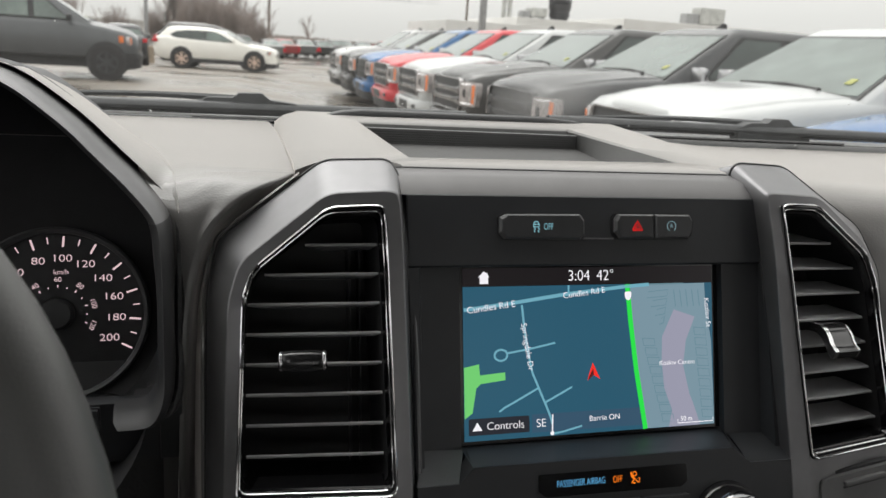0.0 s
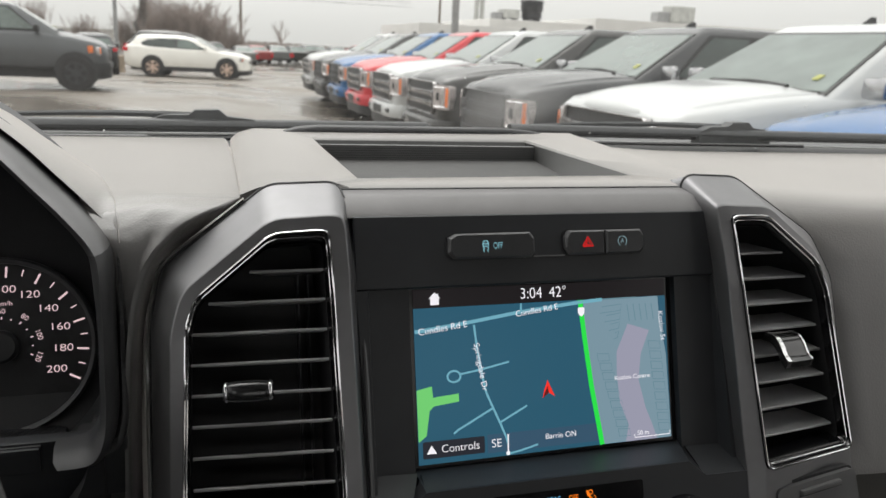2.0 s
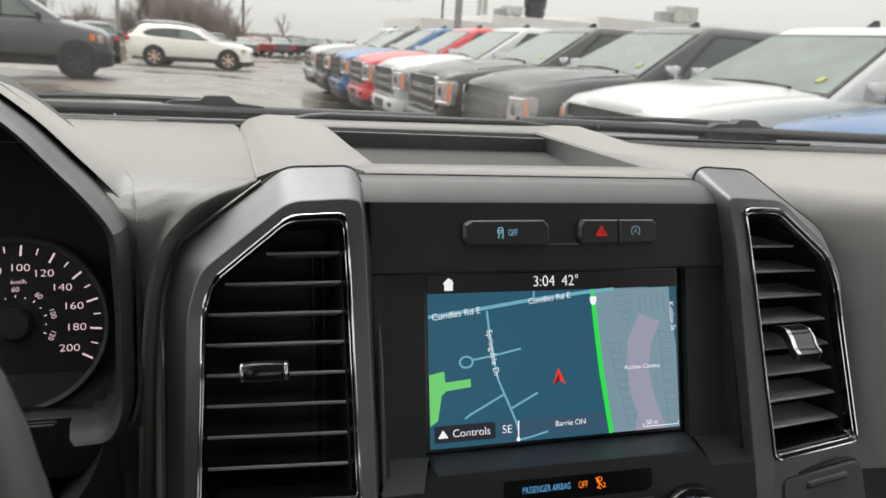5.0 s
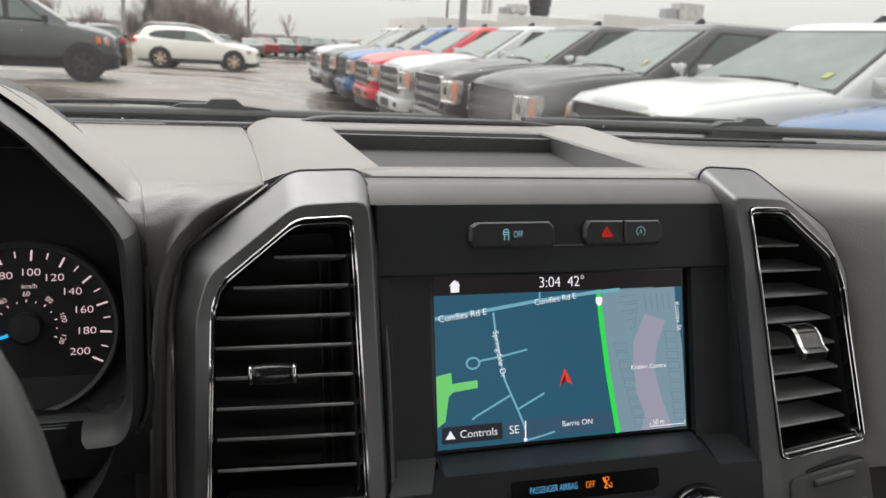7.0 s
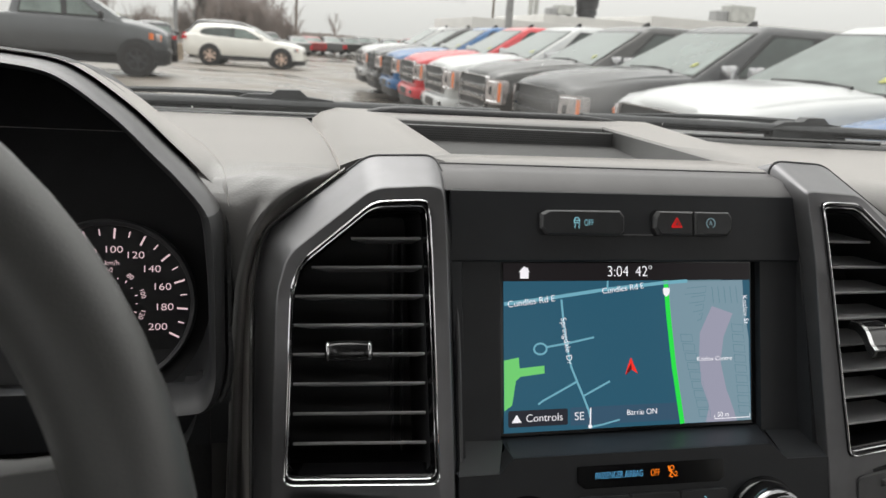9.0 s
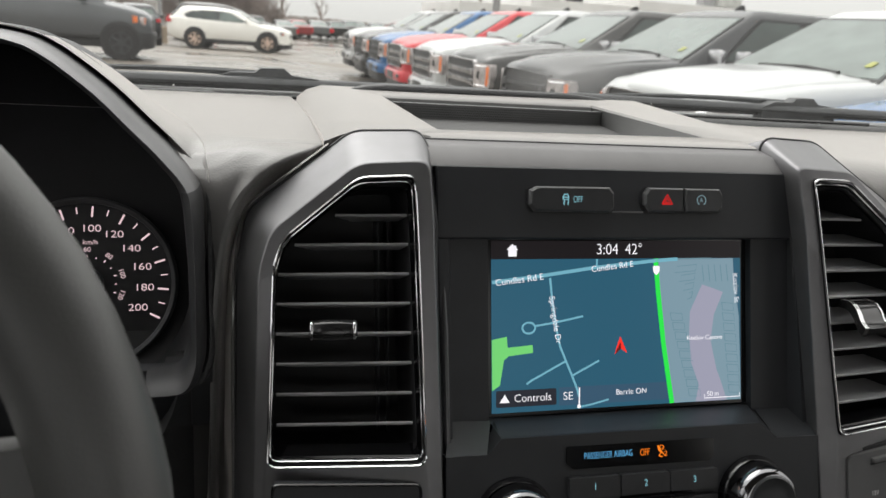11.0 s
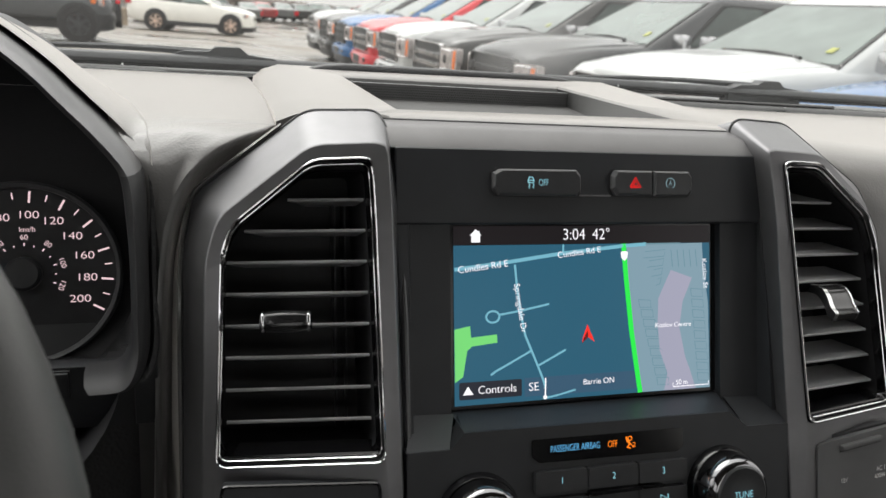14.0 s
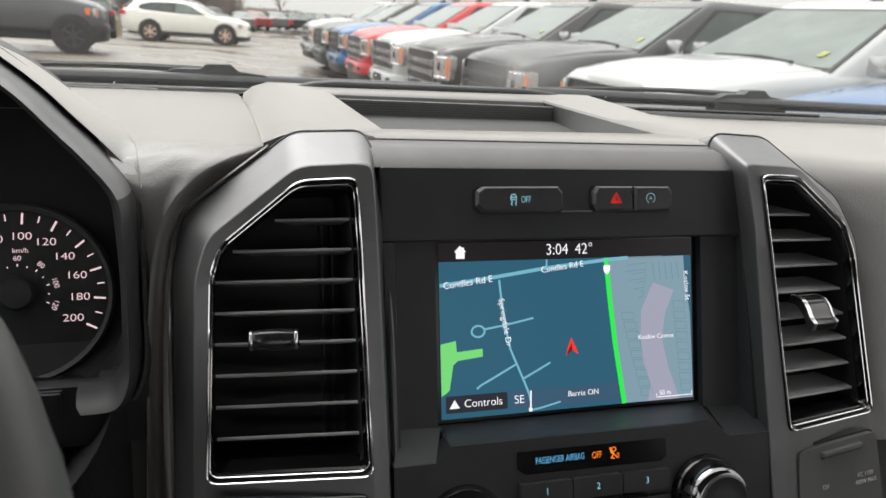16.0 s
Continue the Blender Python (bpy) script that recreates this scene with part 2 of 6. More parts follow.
def flat(poly, y, thick=0.0004):
    return loft([[(x, y - s, z) for x, z in poly] for s in (thick, 0)], cap0=True)


# ---- the dashboard ----
def smooth(a, b, v):
    t = min(1, max(0, (v - a) / (b - a)))
    return t * t * (3 - 2 * t)


def chaikin(pts, n=2):
    """Rounds an open line of points."""
    for _ in range(n):
        out = [pts[0]]
        for a, b in zip(pts, pts[1:]):
            out += [tuple(Vector(a).lerp(b, 0.25)), tuple(Vector(a).lerp(b, 0.75))]
        pts = out + [pts[-1]]
    return pts


TOP = [(0.50, 0.070), (0.475, 0.0865), (0.43, 0.0905), (0.30, 0.0965), (0.18, 0.0985), (0.11, 0.0975), (0.075, 0.0965)]


def pad_right(x):
    """The passenger side of the pad: the top, the rounded brow and the front face."""
    bow, drop = 0.02 * (x / 0.75) ** 2, 0.010 * smooth(0.16, 0.4, x)
    face = [(0.062, 0.090), (0.048, 0.078), (0.036, 0.055), (0.022, 0.015), (0.004, -0.035), (-0.016, -0.088), (-0.018, -0.094), (0.010, -0.100), (0.010, -0.35)]
    hid = 0.101 - 0.85 * (x - 0.158)
    hide = lambda z: smooth(hid + 0.006, hid - 0.010, z) * smooth(0.228, 0.215, x)
    return [(x, y - bow + hide(z) * max(0, 0.088 - y + bow), z - drop) for y, z in TOP + face]


def pad_left(x):
    """The driver's side of the pad, which stops behind the binnacle."""
    return [(x, y, z) if y > 0.205 else (x, 0.205, 0.0981) for y, z in TOP]


dashboard = thing("dashboard", "charcoal grey vinyl dashboard with a sunken centre tray", "dashboard", DASH @ pose(0, 0, 0), kind="structure")
part("dash_pad", loft([pad_right(x) for x in [0.150 + i * 0.0068 for i in range(12)] + [0.2321 + i * 0.034 for i in range(18)]], closed=False), VINYL, dashboard, angle=60)
part("dash_pad", loft([pad_left(x) for x in [-0.2905] + [-0.31 - i * 0.035 for i in range(15)]], closed=False), VINYL, dashboard, angle=60)
part("dash_end", box(-0.92, -0.595, 0.055, 0.24, -0.60, 0.090, 0.012), VINYL_DARK, dashboard)


FRONT = [-0.184, -0.180, -0.176, -0.172, -0.168, -0.160, -0.150, -0.140, -0.134, -0.129, -0.1245, -0.1205, -0.117, -0.10, -0.06, 0.0, 0.06, 0.10, 0.110, 0.1135, 0.117, 0.121, 0.126, 0.132, 0.14, 0.15, 0.157, 0.163, 0.17, 0.177]


def island_ring(f):
    """A loop round the raised centre of the pad, from its four corners."""
    out = []
    for e, (a, b) in enumerate(zip(f, f[1:] + f[:1])):
        for u in ([(x + 0.184) / 0.368 for x in FRONT] if e == 0 else [i / 12 for i in range(12)]):
            p = Vector(a).lerp(Vector(b), u)
            if e == 0 and a[0] < -0.125:  # keeps the rolled front edge straight up and down
                x, end = u * 0.368 - 0.184, -a[0] if u < 0.5 else b[0]
                p.x = x if abs(x) < 0.125 else math.copysign(0.125 + (abs(x) - 0.125) / 0.059 * (end - 0.125), x)
            out.append(tuple(p))
    return out


def behind_vents(x, y, z):
    """Sets the front corners back behind the vent surrounds, level with their top edge."""
    a, inner, turn = (-x, 0.1205, 0.169) if x < 0 else (x, 0.1125, 0.158)
    k = smooth(inner, inner + 0.004, a)
    back = 0.0596 + 0.17 * max(0, a - inner - 0.012)
    if k and y < 0.075:
        z = min(z, z + k * (min(0, 0.1079 - 0.045 * max(0, a - inner - 0.012) - (0.40 if x < 0 else 0.75) * max(0, a - turn) - z)))
    return x, max(y, y + k * (back - y)), z


island_rings = [[behind_vents(*p) for p in island_ring(r)] for r in (
    [(-0.184, 0.0490, 0.085), (0.178, 0.0490, 0.080), (0.225, 0.430, 0.070), (-0.178, 0.430, 0.075)],
    [(-0.184, 0.0476, 0.1020), (0.168, 0.0476, 0.1000), (0.207, 0.392, 0.0920), (-0.178, 0.400, 0.0940)],
    [(-0.176, 0.0470, 0.1056), (0.162, 0.0470, 0.1050), (0.193, 0.360, 0.1040), (-0.172, 0.362, 0.1050)],
    [(-0.160, 0.0476, 0.1070), (0.152, 0.0476, 0.1068), (0.168, 0.335, 0.1120), (-0.160, 0.335, 0.1120)],
    [(-0.135, 0.0500, 0.1077), (0.140, 0.0500, 0.1076), (0.130, 0.318, 0.1120), (-0.130, 0.318, 0.1110)],
    [(-0.112, 0.0680, 0.1096), (0.0985, 0.0790, 0.1094), (0.0975, 0.290, 0.1095), (-0.111, 0.290, 0.1095)],
    [(-0.110, 0.0700, 0.1084), (0.0960, 0.0810, 0.1080), (0.0965, 0.287, 0.1075), (-0.109, 0.287, 0.1075)],
    [(-0.106, 0.0850, 0.0885), (0.062, 0.0950, 0.0885), (0.0985, 0.269, 0.0880), (-0.107, 0.269, 0.0885)],
)]
# the walls continue the surround, only coloured darker as if in shade
part("tray_liner", loft(island_rings[6:]), WALL_SHADED, dashboard, "tray walls darkened for the shade under the rim", angle=40)
part("tray_surround", loft(island_rings[:7]), VINYL, dashboard, angle=40)
lip = [(-0.135, 0.318, 0.0), (-0.118, 0.318, 0.7), (-0.10, 0.3175, 1.0), (0.03, 0.3175, 1.0), (0.09, 0.3185, 1.0), (0.12, 0.322, 0.6), (0.14, 0.328, 0.0)]
part("rear_lip", loft([[(x, y, 0.1085), (x, y, 0.1095 + 0.004 * k), (x, y + 0.0025, 0.1105 + 0.0055 * k)] for x, y, k in lip], closed=False), VINYL_DARK, dashboard, angle=60)
part("rear_lip_top", loft([[(x, y + 0.0025, 0.1105 + 0.0055 * k), (x, y + 0.006, 0.111 + 0.006 * k), (x, y + 0.020, 0.110 + 0.0062 * k), (x, y + 0.05, 0.100)] for x, y, k in lip], closed=False), VINYL_DARK, dashboard, angle=60)
part("tray_mat", box(-0.112, 0.104, 0.075, 0.272, 0.084, 0.0935, 0.001), MAT, dashboard, "dark grey rubber tray mat")

grille = part("speaker_grille", prism([(-0.1075, 0.0890), (0.0985, 0.0885), (0.0985, 0.1060), (-0.1075, 0.1065)], 0.262, 0.268, 0.0004), MESH, dashboard, "fine black mesh speaker grille")
holes = bmesh.new()
for i in range(92):
    for j in range(7):
        cx, cz = -0.1045 + i * 0.0022 + (j % 2) * 0.0011, 0.0912 + j * 0.0021
        holes.faces.new([holes.verts.new((cx + 0.0007 * math.cos(a), 0.2614, cz + 0.0007 * math.sin(a))) for a in (0, 1.57, 3.14, 4.71)])
tagged(part("grille_hole", holes, DUCT, grille, smooth=False), kind="stuff")
part("grille_post", box(0.0985, 0.1005, 0.255, 0.285, 0.087, 0.107, 0.0006), VINYL_DARK, dashboard)

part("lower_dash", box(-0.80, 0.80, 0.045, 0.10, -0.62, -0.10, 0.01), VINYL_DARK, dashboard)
part("inner_bulkhead", box(-0.262, 0.19, 0.075, 0.09, -0.35, 0.074), DUCT, dashboard)
part("inner_bulkhead", box(-0.262, -0.187, 0.084, 0.090, 0.06, 0.0925), DUCT, dashboard)
part("defroster_slot", tube([(-0.62 + i * 0.1, 0.462 - 0.02 * ((-0.62 + i * 0.1) / 0.75) ** 2, 0.0870) for i in range(13)], 0.0025, 6), GLOSS, dashboard)

# ---- centre stack ----
SH = 0.072  # the vent faces tip back by this much
stack = thing("center_stack", "black and graphite plastic centre stack fascia", "fascia", STACK)


def yface(z):
    return -0.026 + SH * z


# upper fascia: the satin strip on top and the black face with the button row
part("top_strip", bevel(loft([[(x, 0.030, 0.112), (x, 0.0125, 0.1150), (x, 0.0, 0.1085), (x, -0.0075, 0.0985), (x, -0.0085, 0.0965)] for x in (-0.1270, -0.06, 0.06, 0.126)], closed=False), 0.0), TOPSTRIP, stack, angle=50)
part("strip_seam", tube([(x, 0.0136, 0.1153) for x in (-0.1255, -0.06, 0.0, 0.06, 0.1105)], 0.0008, 6), DUCT, stack, "thin dark seam over the strip")
part("upper_panel", box(-0.1235, 0.1255, -0.0095, 0.03, 0.0535, 0.0972, 0.0022, 3), FASCIA, stack)

# the recess round the touchscreen
part("recess_side", bevel(loft([[(-0.1225, yface(z) + 0.012, z), (-0.1165, yface(z) + 0.0125, z), (-0.1150, -0.0065, z), (-0.0905, -0.0045, z), (-0.0895, 0.006, z)] for z in (-0.069, 0.0, 0.0535)], closed=False), 0.0006), FASCIA, stack)
part("recess_side", bevel(loft([[(0.0912, 0.006, z), (0.0918, -0.0045, z), (0.1188, -0.0060, z), (0.1200, yface(z) + 0.012, z), (0.1240, yface(z) + 0.012, z)] for z in (-0.072, 0.0, 0.0535)], closed=False), 0.0006), FASCIA, stack)
part("recess_edge", tube([(-0.1200, yface(z) + 0.011 + 0.005 * (z > 0), z) for z in (0.050, 0.0, -0.07)], [0.0012, 0.0017, 0.0017], 8), HOODRIM, stack)
part("recess_floor", bevel(loft([[(-0.0895, 0.004, -0.0552), (0.0935, 0.004, -0.0556)], [(-0.0905, -0.014, -0.0576), (0.0860, -0.014, -0.0582)], [(-0.0914, -0.0300, -0.0600), (0.0787, -0.0300, -0.0610)]], closed=False), 0.001), FASCIA, stack)
notch = [(-0.1240, -0.0686), (-0.0996, -0.0686), (-0.0914, -0.0602), (0.0785, -0.0612), (0.0907, -0.0712), (0.1260, -0.0718), (0.1270, -0.2200), (-0.1240, -0.2200)]
part("lower_panel", prism(notch, -0.0312, -0.012, 0.0016, 3), FASCIA, stack)
for side, fl, fr, bl, br, tip in ((-1, (-0.1240, -0.0300, -0.0688), (-0.0998, -0.0300, -0.0688), (-0.1150, -0.006, -0.0541), (-0.0897, -0.006, -0.0552), (-0.0914, -0.0300, -0.0604)), (1, (0.0909, -0.0300, -0.0714), (0.1260, -0.0300, -0.0720), (0.0932, -0.006, -0.0581), (0.1190, -0.006, -0.0593), (0.0785, -0.0300, -0.0614))):
    part("corner_shelf", loft([[fl, fr], [bl, br]], closed=False), FASCIA, stack)
    bm = bmesh.new()
    bm.faces.new([bm.verts.new(p) for p in ((fr, tip, (br[0] + 0.002, br[1], br[2])) if side < 0 else (tip, fl, (bl[0] - 0.002, bl[1], bl[2])))])
    part("corner_gusset", bm, FASCIA, stack, smooth=False)
part("back_plate", box(-0.124, 0.126, 0.008, 0.03, -0.21, 0.09), FASCIA, stack)

# ---- air vents ----
# corners of each vent as (x, z), clockwise from the upper corner next to the pad; the last corners lie against the fascia
VENTS = {
    -1: dict(outer=[(-0.1691, 0.1192), (-0.1290, 0.1198), (-0.1254, 0.1060), (-0.1240, 0.0700), (-0.1185, -0.215), (-0.2385, -0.215), (-0.2362, 0.0390), (-0.2304, 0.0710)],
             ridge=[(-0.1705, 0.0958), (-0.1330, 0.0974), (-0.1300, 0.0915), (-0.1290, 0.0600), (-0.1240, -0.215), (-0.2310, -0.215), (-0.2249, 0.0350), (-0.2185, 0.0575)],
             inner=[(-0.1705, 0.0887), (-0.1415, 0.0898), (-0.1392, 0.0865), (-0.1383, 0.0600), (-0.1360, -0.0712), (-0.2215, -0.0708), (-0.2174, 0.0390), (-0.2120, 0.0545)],
             inward=(2, 3, 4), middle=(-0.178, 0.005)),
    1: dict(outer=[(0.1163, 0.1236), (0.1590, 0.1228), (0.2265, 0.0800), (0.2335, 0.0480), (0.2400, -0.215), (0.1290, -0.215), (0.1190, 0.0600), (0.1112, 0.1150)],
            ridge=[(0.1146, 0.0994), (0.1600, 0.0976), (0.2020, 0.0670), (0.2130, 0.0390), (0.2195, -0.215), (0.1240, -0.215), (0.1178, 0.0550), (0.1150, 0.0930)],
            inner=[(0.1240, 0.0930), (0.1560, 0.0928), (0.2010, 0.0610), (0.2086, 0.0400), (0.2160, -0.0700), (0.1325, -0.0725), (0.1272, 0.0480), (0.1250, 0.0830)],
            inward=(5, 6, 7), middle=(0.172, 0.008)),
}


def fascia(z):
    """The depth of the fascia beside the vents: the strip on top, the button panel, then the recess."""
    line = [(-0.40, -0.0205), (-0.07, -0.0205), (0.03, -0.0135), (0.0535, -0.0095), (0.0965, -0.0095), (0.0985, -0.0075), (0.1085, 0.0), (0.1150, 0.0125), (0.2, 0.0125)]
    for (za, ya), (zb, yb) in zip(line, line[1:]):
        if za <= z <= zb:
            return ya + (yb - ya) * (z - za) / (zb - za)


def vent_y(x, z):
    return yface(max(z, -0.1)) + 0.2 * max(0, abs(x) - 0.1375)


def vent_edge(side):
    """The outer edge of a surround, where it meets the pad and the fascia."""
    v, out = VENTS[side], []
    for i, (x, z) in enumerate(v["outer"]):
        deep = 0.010 + 0.018 * (smooth(-0.03, 0.09, z) if side < 0 else smooth(0.03, 0.115, z))
        out.append((x, fascia(z) if i in v["inward"] else vent_y(x, z) + deep, z))
    return rounded(out, 0.007, 5)


def vent(side, group):
    """One upright dash vent: the graphite surround, dark chrome trim, blades and the thumb lever. side -1 is the driver's."""
    Y, shape = vent_y, VENTS[side]
    cx, cz = shape["middle"]

    def at(poly, y):
        return [(x, Y(x, z) + y, z) for x, z in poly]

    def mix(p, q, k):
        return [tuple(Vector(a).lerp(b, k)) for a, b in zip(p, q)]

    def shrink(poly, k):
        return [(x + (cx - x) * k, z + (cz - z) * k) for x, z in poly]

    v = thing("air_vent", "upright air vent in a graphite plastic surround with dark chrome trim", "vent", STACK, group)
    edge = vent_edge(side)
    ridge, front = rounded(at(shape["ridge"], -0.004), 0.008, 5), rounded(at(shape["inner"], -0.004), 0.006, 5)
    inner = [(x, z) for x, y, z in front]
    crest = mix(edge, ridge, 0.96)
    part("surround", loft([[(x, y + 0.03, z) for x, y, z in edge], edge, mix(edge, crest, 0.05), mix(edge, crest, 0.97), crest, mix(ridge, front, 0.06), mix(ridge, front, 0.12), front, at(inner, 0.004)]), SATIN, v, angle=50)
    part("seam", tube([(x, y + 0.0005, z) for x, y, z in edge], 0.0010, 6, closed=True), DUCT, v, "dark gap round the surround")
    trim = part("trim_ring", loft([at(inner, -0.0035), at(shrink(inner, 0.010), -0.0058), at(shrink(inner, 0.030), -0.0058), at(shrink(inner, 0.045), -0.0030), at(shrink(inner, 0.060), -0.0020), at(shrink(inner, 0.085), 0.004)]), GLOSS, v, "gloss black trim ring")
    part("chrome_line", tube(at(shrink(inner, 0.012), -0.0058), 0.00058, 6, closed=True), CHROME, trim, "thin dark chrome line")
    part("chrome_line", tube(at(shrink(inner, 0.046), -0.0034), 0.00045, 6, closed=True), CHROME, trim, "thin dark chrome line")
    inside = shrink(inner, 0.085)
    part("duct", loft([at(inside, 0.003), at(inside, 0.055)], cap1=True), DUCT, v)
    (x0, z0), (x1, z1) = shape["inner"][4:6]
    x0, x1 = x0 + (cx - x0) * 0.04, x1 + (cx - x1) * 0.04
    sill = [(x1, z1 + 0.0015), (x0, z0 + 0.0015), (x0, z0 + 0.0060), (x1, z1 + 0.0060)]
    part("sill", bevel(loft([at(sill, -0.002), [(x, Y(x, z) + 0.012, z + 0.003) for x, z in sill]], cap0=True, cap1=True), 0.0012), GLOSS, v, "gloss black lower sill")
    for k in range(8):
        if side < 0:
            z, a, b, turn = 0.0671 - k * 0.01675, -0.1408, (-0.182, -0.2045)[k] if k < 2 else -0.2150, -4 - 10 * k / 8
        else:
            z, a, b, turn = 0.0668 - k * 0.01735, 0.1375 + 0.0009 * min(k, 4), (0.1800, 0.2020, 0.2085, 0.2110, 0.2125, 0.2130, 0.2138, 0.2145)[k], 17
        m = pose(a, Y(a, z) + 0.008, z) @ pose(0, 0, 0, 0, 0, side * 11.3) @ pose(0, 0, 0, turn, 0, 0) @ (Matrix.Diagonal((-1, 1, 1, 1)) if side < 0 else Matrix())
        w = abs(b - a) * 1.02
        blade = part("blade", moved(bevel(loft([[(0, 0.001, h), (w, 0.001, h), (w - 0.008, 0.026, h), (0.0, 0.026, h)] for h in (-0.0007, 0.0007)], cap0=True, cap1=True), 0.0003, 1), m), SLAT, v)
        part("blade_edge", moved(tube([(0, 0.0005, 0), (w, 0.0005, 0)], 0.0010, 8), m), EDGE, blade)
    for k in range(2 if side < 0 else 0):
        x = -0.1465 - 0.006 * k
        part("vane", box(x - 0.0006, x + 0.0006, 0.022, 0.040, -0.066, 0.068, 0.0003, 1), BUTTON, v)
    if side < 0:
        tip = pose(-0.1850, Y(-0.1850, 0.0030) - 0.004, 0.0032, -8, 0, -8)

        def pillow(rings):
            """Rounded cross-sections strung along the lever: (x, depth, height)."""
            bend = lambda c: math.copysign(abs(c) ** 0.6, c)
            return moved(loft([[(x, d * bend(math.cos(k * math.pi / 14)), h * bend(math.sin(k * math.pi / 14))) for k in range(28)] for x, d, h in rings], cap0=True, cap1=True), tip)
        body = part("lever", pillow([(-0.0112, 0.0082, 0.0046), (-0.0100, 0.0092, 0.0053), (-0.005, 0.0098, 0.0057), (0.0, 0.0100, 0.0058), (0.005, 0.0098, 0.0057), (0.0100, 0.0092, 0.0053), (0.0112, 0.0082, 0.0046)]), LEVER, v, "gloss black thumb lever", angle=60)
        for s in (-1, 1):
            part("lever_cap", pillow([(s * 0.0106, 0.0086, 0.0048), (s * 0.0108, 0.0093, 0.0054), (s * 0.0115, 0.0095, 0.0056), (s * 0.0124, 0.0088, 0.0052), (s * 0.0131, 0.0074, 0.0042), (s * 0.0133, 0.0050, 0.0028)][::s]), CHROME, body, "polished chrome end cap", angle=60)
    else:
        y = Y(0.164, 0.005)
        path = chaikin([(0, 0.006, 0.0130), (0, -0.003, 0.0118), (0, -0.0085, 0.0055), (0, -0.0105, -0.0005), (0, -0.0150, -0.0046)], 2)
        rib = lambda xa, xb, up, low: loft([[(x, y + 0.2 * (x - 0.164) + py - o * 0.6, pz + o) for x, o in ((xa, up), (xb, up), (xb, low), (xa, low))] for _, py, pz in path], cap0=True, cap1=True)
        body = part("lever", bevel(rib(0.1555, 0.1745, 0.0, -0.0042), 0.0008), LEVER, v, "black thumb lever")
        part("lever_cap", bevel(rib(0.1518, 0.1555, 0.0006, -0.0046), 0.0010), BRIGHT, body, "polished chrome edge")
        part("lever_cap", bevel(rib(0.1745, 0.1760, 0.0006, -0.0046), 0.0005), BRIGHT, body, "polished chrome edge")
    return v


vent(-1, "dash air vents")
vent(1, "dash air vents")

# the bay between the binnacle and the centre, which falls into the gap beside the vent column
edge_of_pad = [(-0.1815, 0.0755, 0.0966), (-0.187, 0.070, 0.0963), (-0.191, 0.063, 0.0955), (-0.202, 0.053, 0.0935), (-0.2175, 0.043, 0.0870), (-0.2335, 0.0345, 0.0725), (-0.2435, 0.025, 0.048), (-0.2475, 0.012, 0.0), (-0.249, -0.010, -0.08), (-0.249, -0.010, -0.30)]
# the driver's vent edge from its upper corner down the outer side, with the way out from it
turned = DASH.inverted() @ STACK
ring = [turned @ Vector(p) for p in vent_edge(-1)]
mid = turned @ Vector((-0.178, 0.03, 0.0))
beside = [(p, ((p - mid) * Vector((1, 0, 1))).normalized()) for a, b in zip(ring, ring[1:] + ring[:1]) for p in (a.lerp(b, k / 12) for k in range(12)) if p.x < -0.1690]
bay = []
for y, z in TOP[:-2] + [(0.15, 0.0981), (0.125, 0.0977), (0.105, 0.0974), (0.09, 0.097)]:
    row = [(-0.2905 + 0.106 * k / 7, y, z) for k in range(8)]
    bay.append(row + [(-0.1825, y, z - 0.0003), (-0.1810, y + 0.001, z - 0.0014), (-0.1795, y + 0.0015, z - 0.004), (-0.1785, y + 0.002, z - 0.007), (-0.1775, y + 0.002, z - 0.010), (-0.1768, y + 0.003, z - 0.014), (-0.1762, y + 0.004, z - 0.02), (-0.1755, y + 0.004, z - 0.03)])
for x, y, z in chaikin(edge_of_pad, 2):
    l = Vector((-0.262 - 0.012 * smooth(0.034, 0.052, y) - 0.0165 * smooth(0.05, 0.0775, y), y + 0.012 * smooth(0.096, 0.088, z), z + 0.0008))
    row = [tuple(l.lerp((x - 0.003, y + 0.0003, z), k / 7)) for k in range(8)]
    p = Vector((x + 0.0004, y + 0.0012, z - 0.0014))
    q, out = min(beside, key=lambda c: ((c[0] - p) * Vector((1, 0.3, 1))).length)
    q = q + out * 0.0012
    sag = Vector((-0.001, 0.020, -0.012)) * min(1, (q - p).length / 0.014)
    bay.append(row + [(x - 0.001, y + 0.0004, z - 0.0003), tuple(p), tuple(p.lerp(q, 0.18) + sag * 0.75), tuple(p.lerp(q, 0.5) + sag), tuple(p.lerp(q, 0.80) + sag * 0.45), tuple(q + out * 0.0022 + Vector((0, 0.0012, 0))), tuple(q + out * 0.0012), tuple(q + Vector((0, 0.0006, 0)))])
for _ in range(40):  # eases the top into the fall
    eased = [list(r) for r in bay]
    for i in range(6, len(bay) - 3):
        for k in range(7):
            x, y, z = bay[i][k]
            eased[i][k] = (x, y, z + (0.25 * (bay[i - 1][k][2] + bay[i + 1][k][2]) - 0.5 * z) * (1 - (k / 7) ** 2))
    bay = eased
# beside the binnacle the bay slips under the foot of its cover
FOOT = [(0.16, 0.0985), (0.1166, 0.0968), (0.085, 0.0946), (0.066, 0.0892), (0.055, 0.0822), (0.047, 0.0752), (0.040, 0.064), (0.034, 0.044), (0.028, 0.0), (0.0, -0.32)]


def under_foot(y):
    for (ya, za), (yb, zb) in zip(FOOT, FOOT[1:]):
        if y >= yb:
            return za + (zb - za) * (ya - y) / (ya - yb) if y < ya else 1.0
    return 1.0


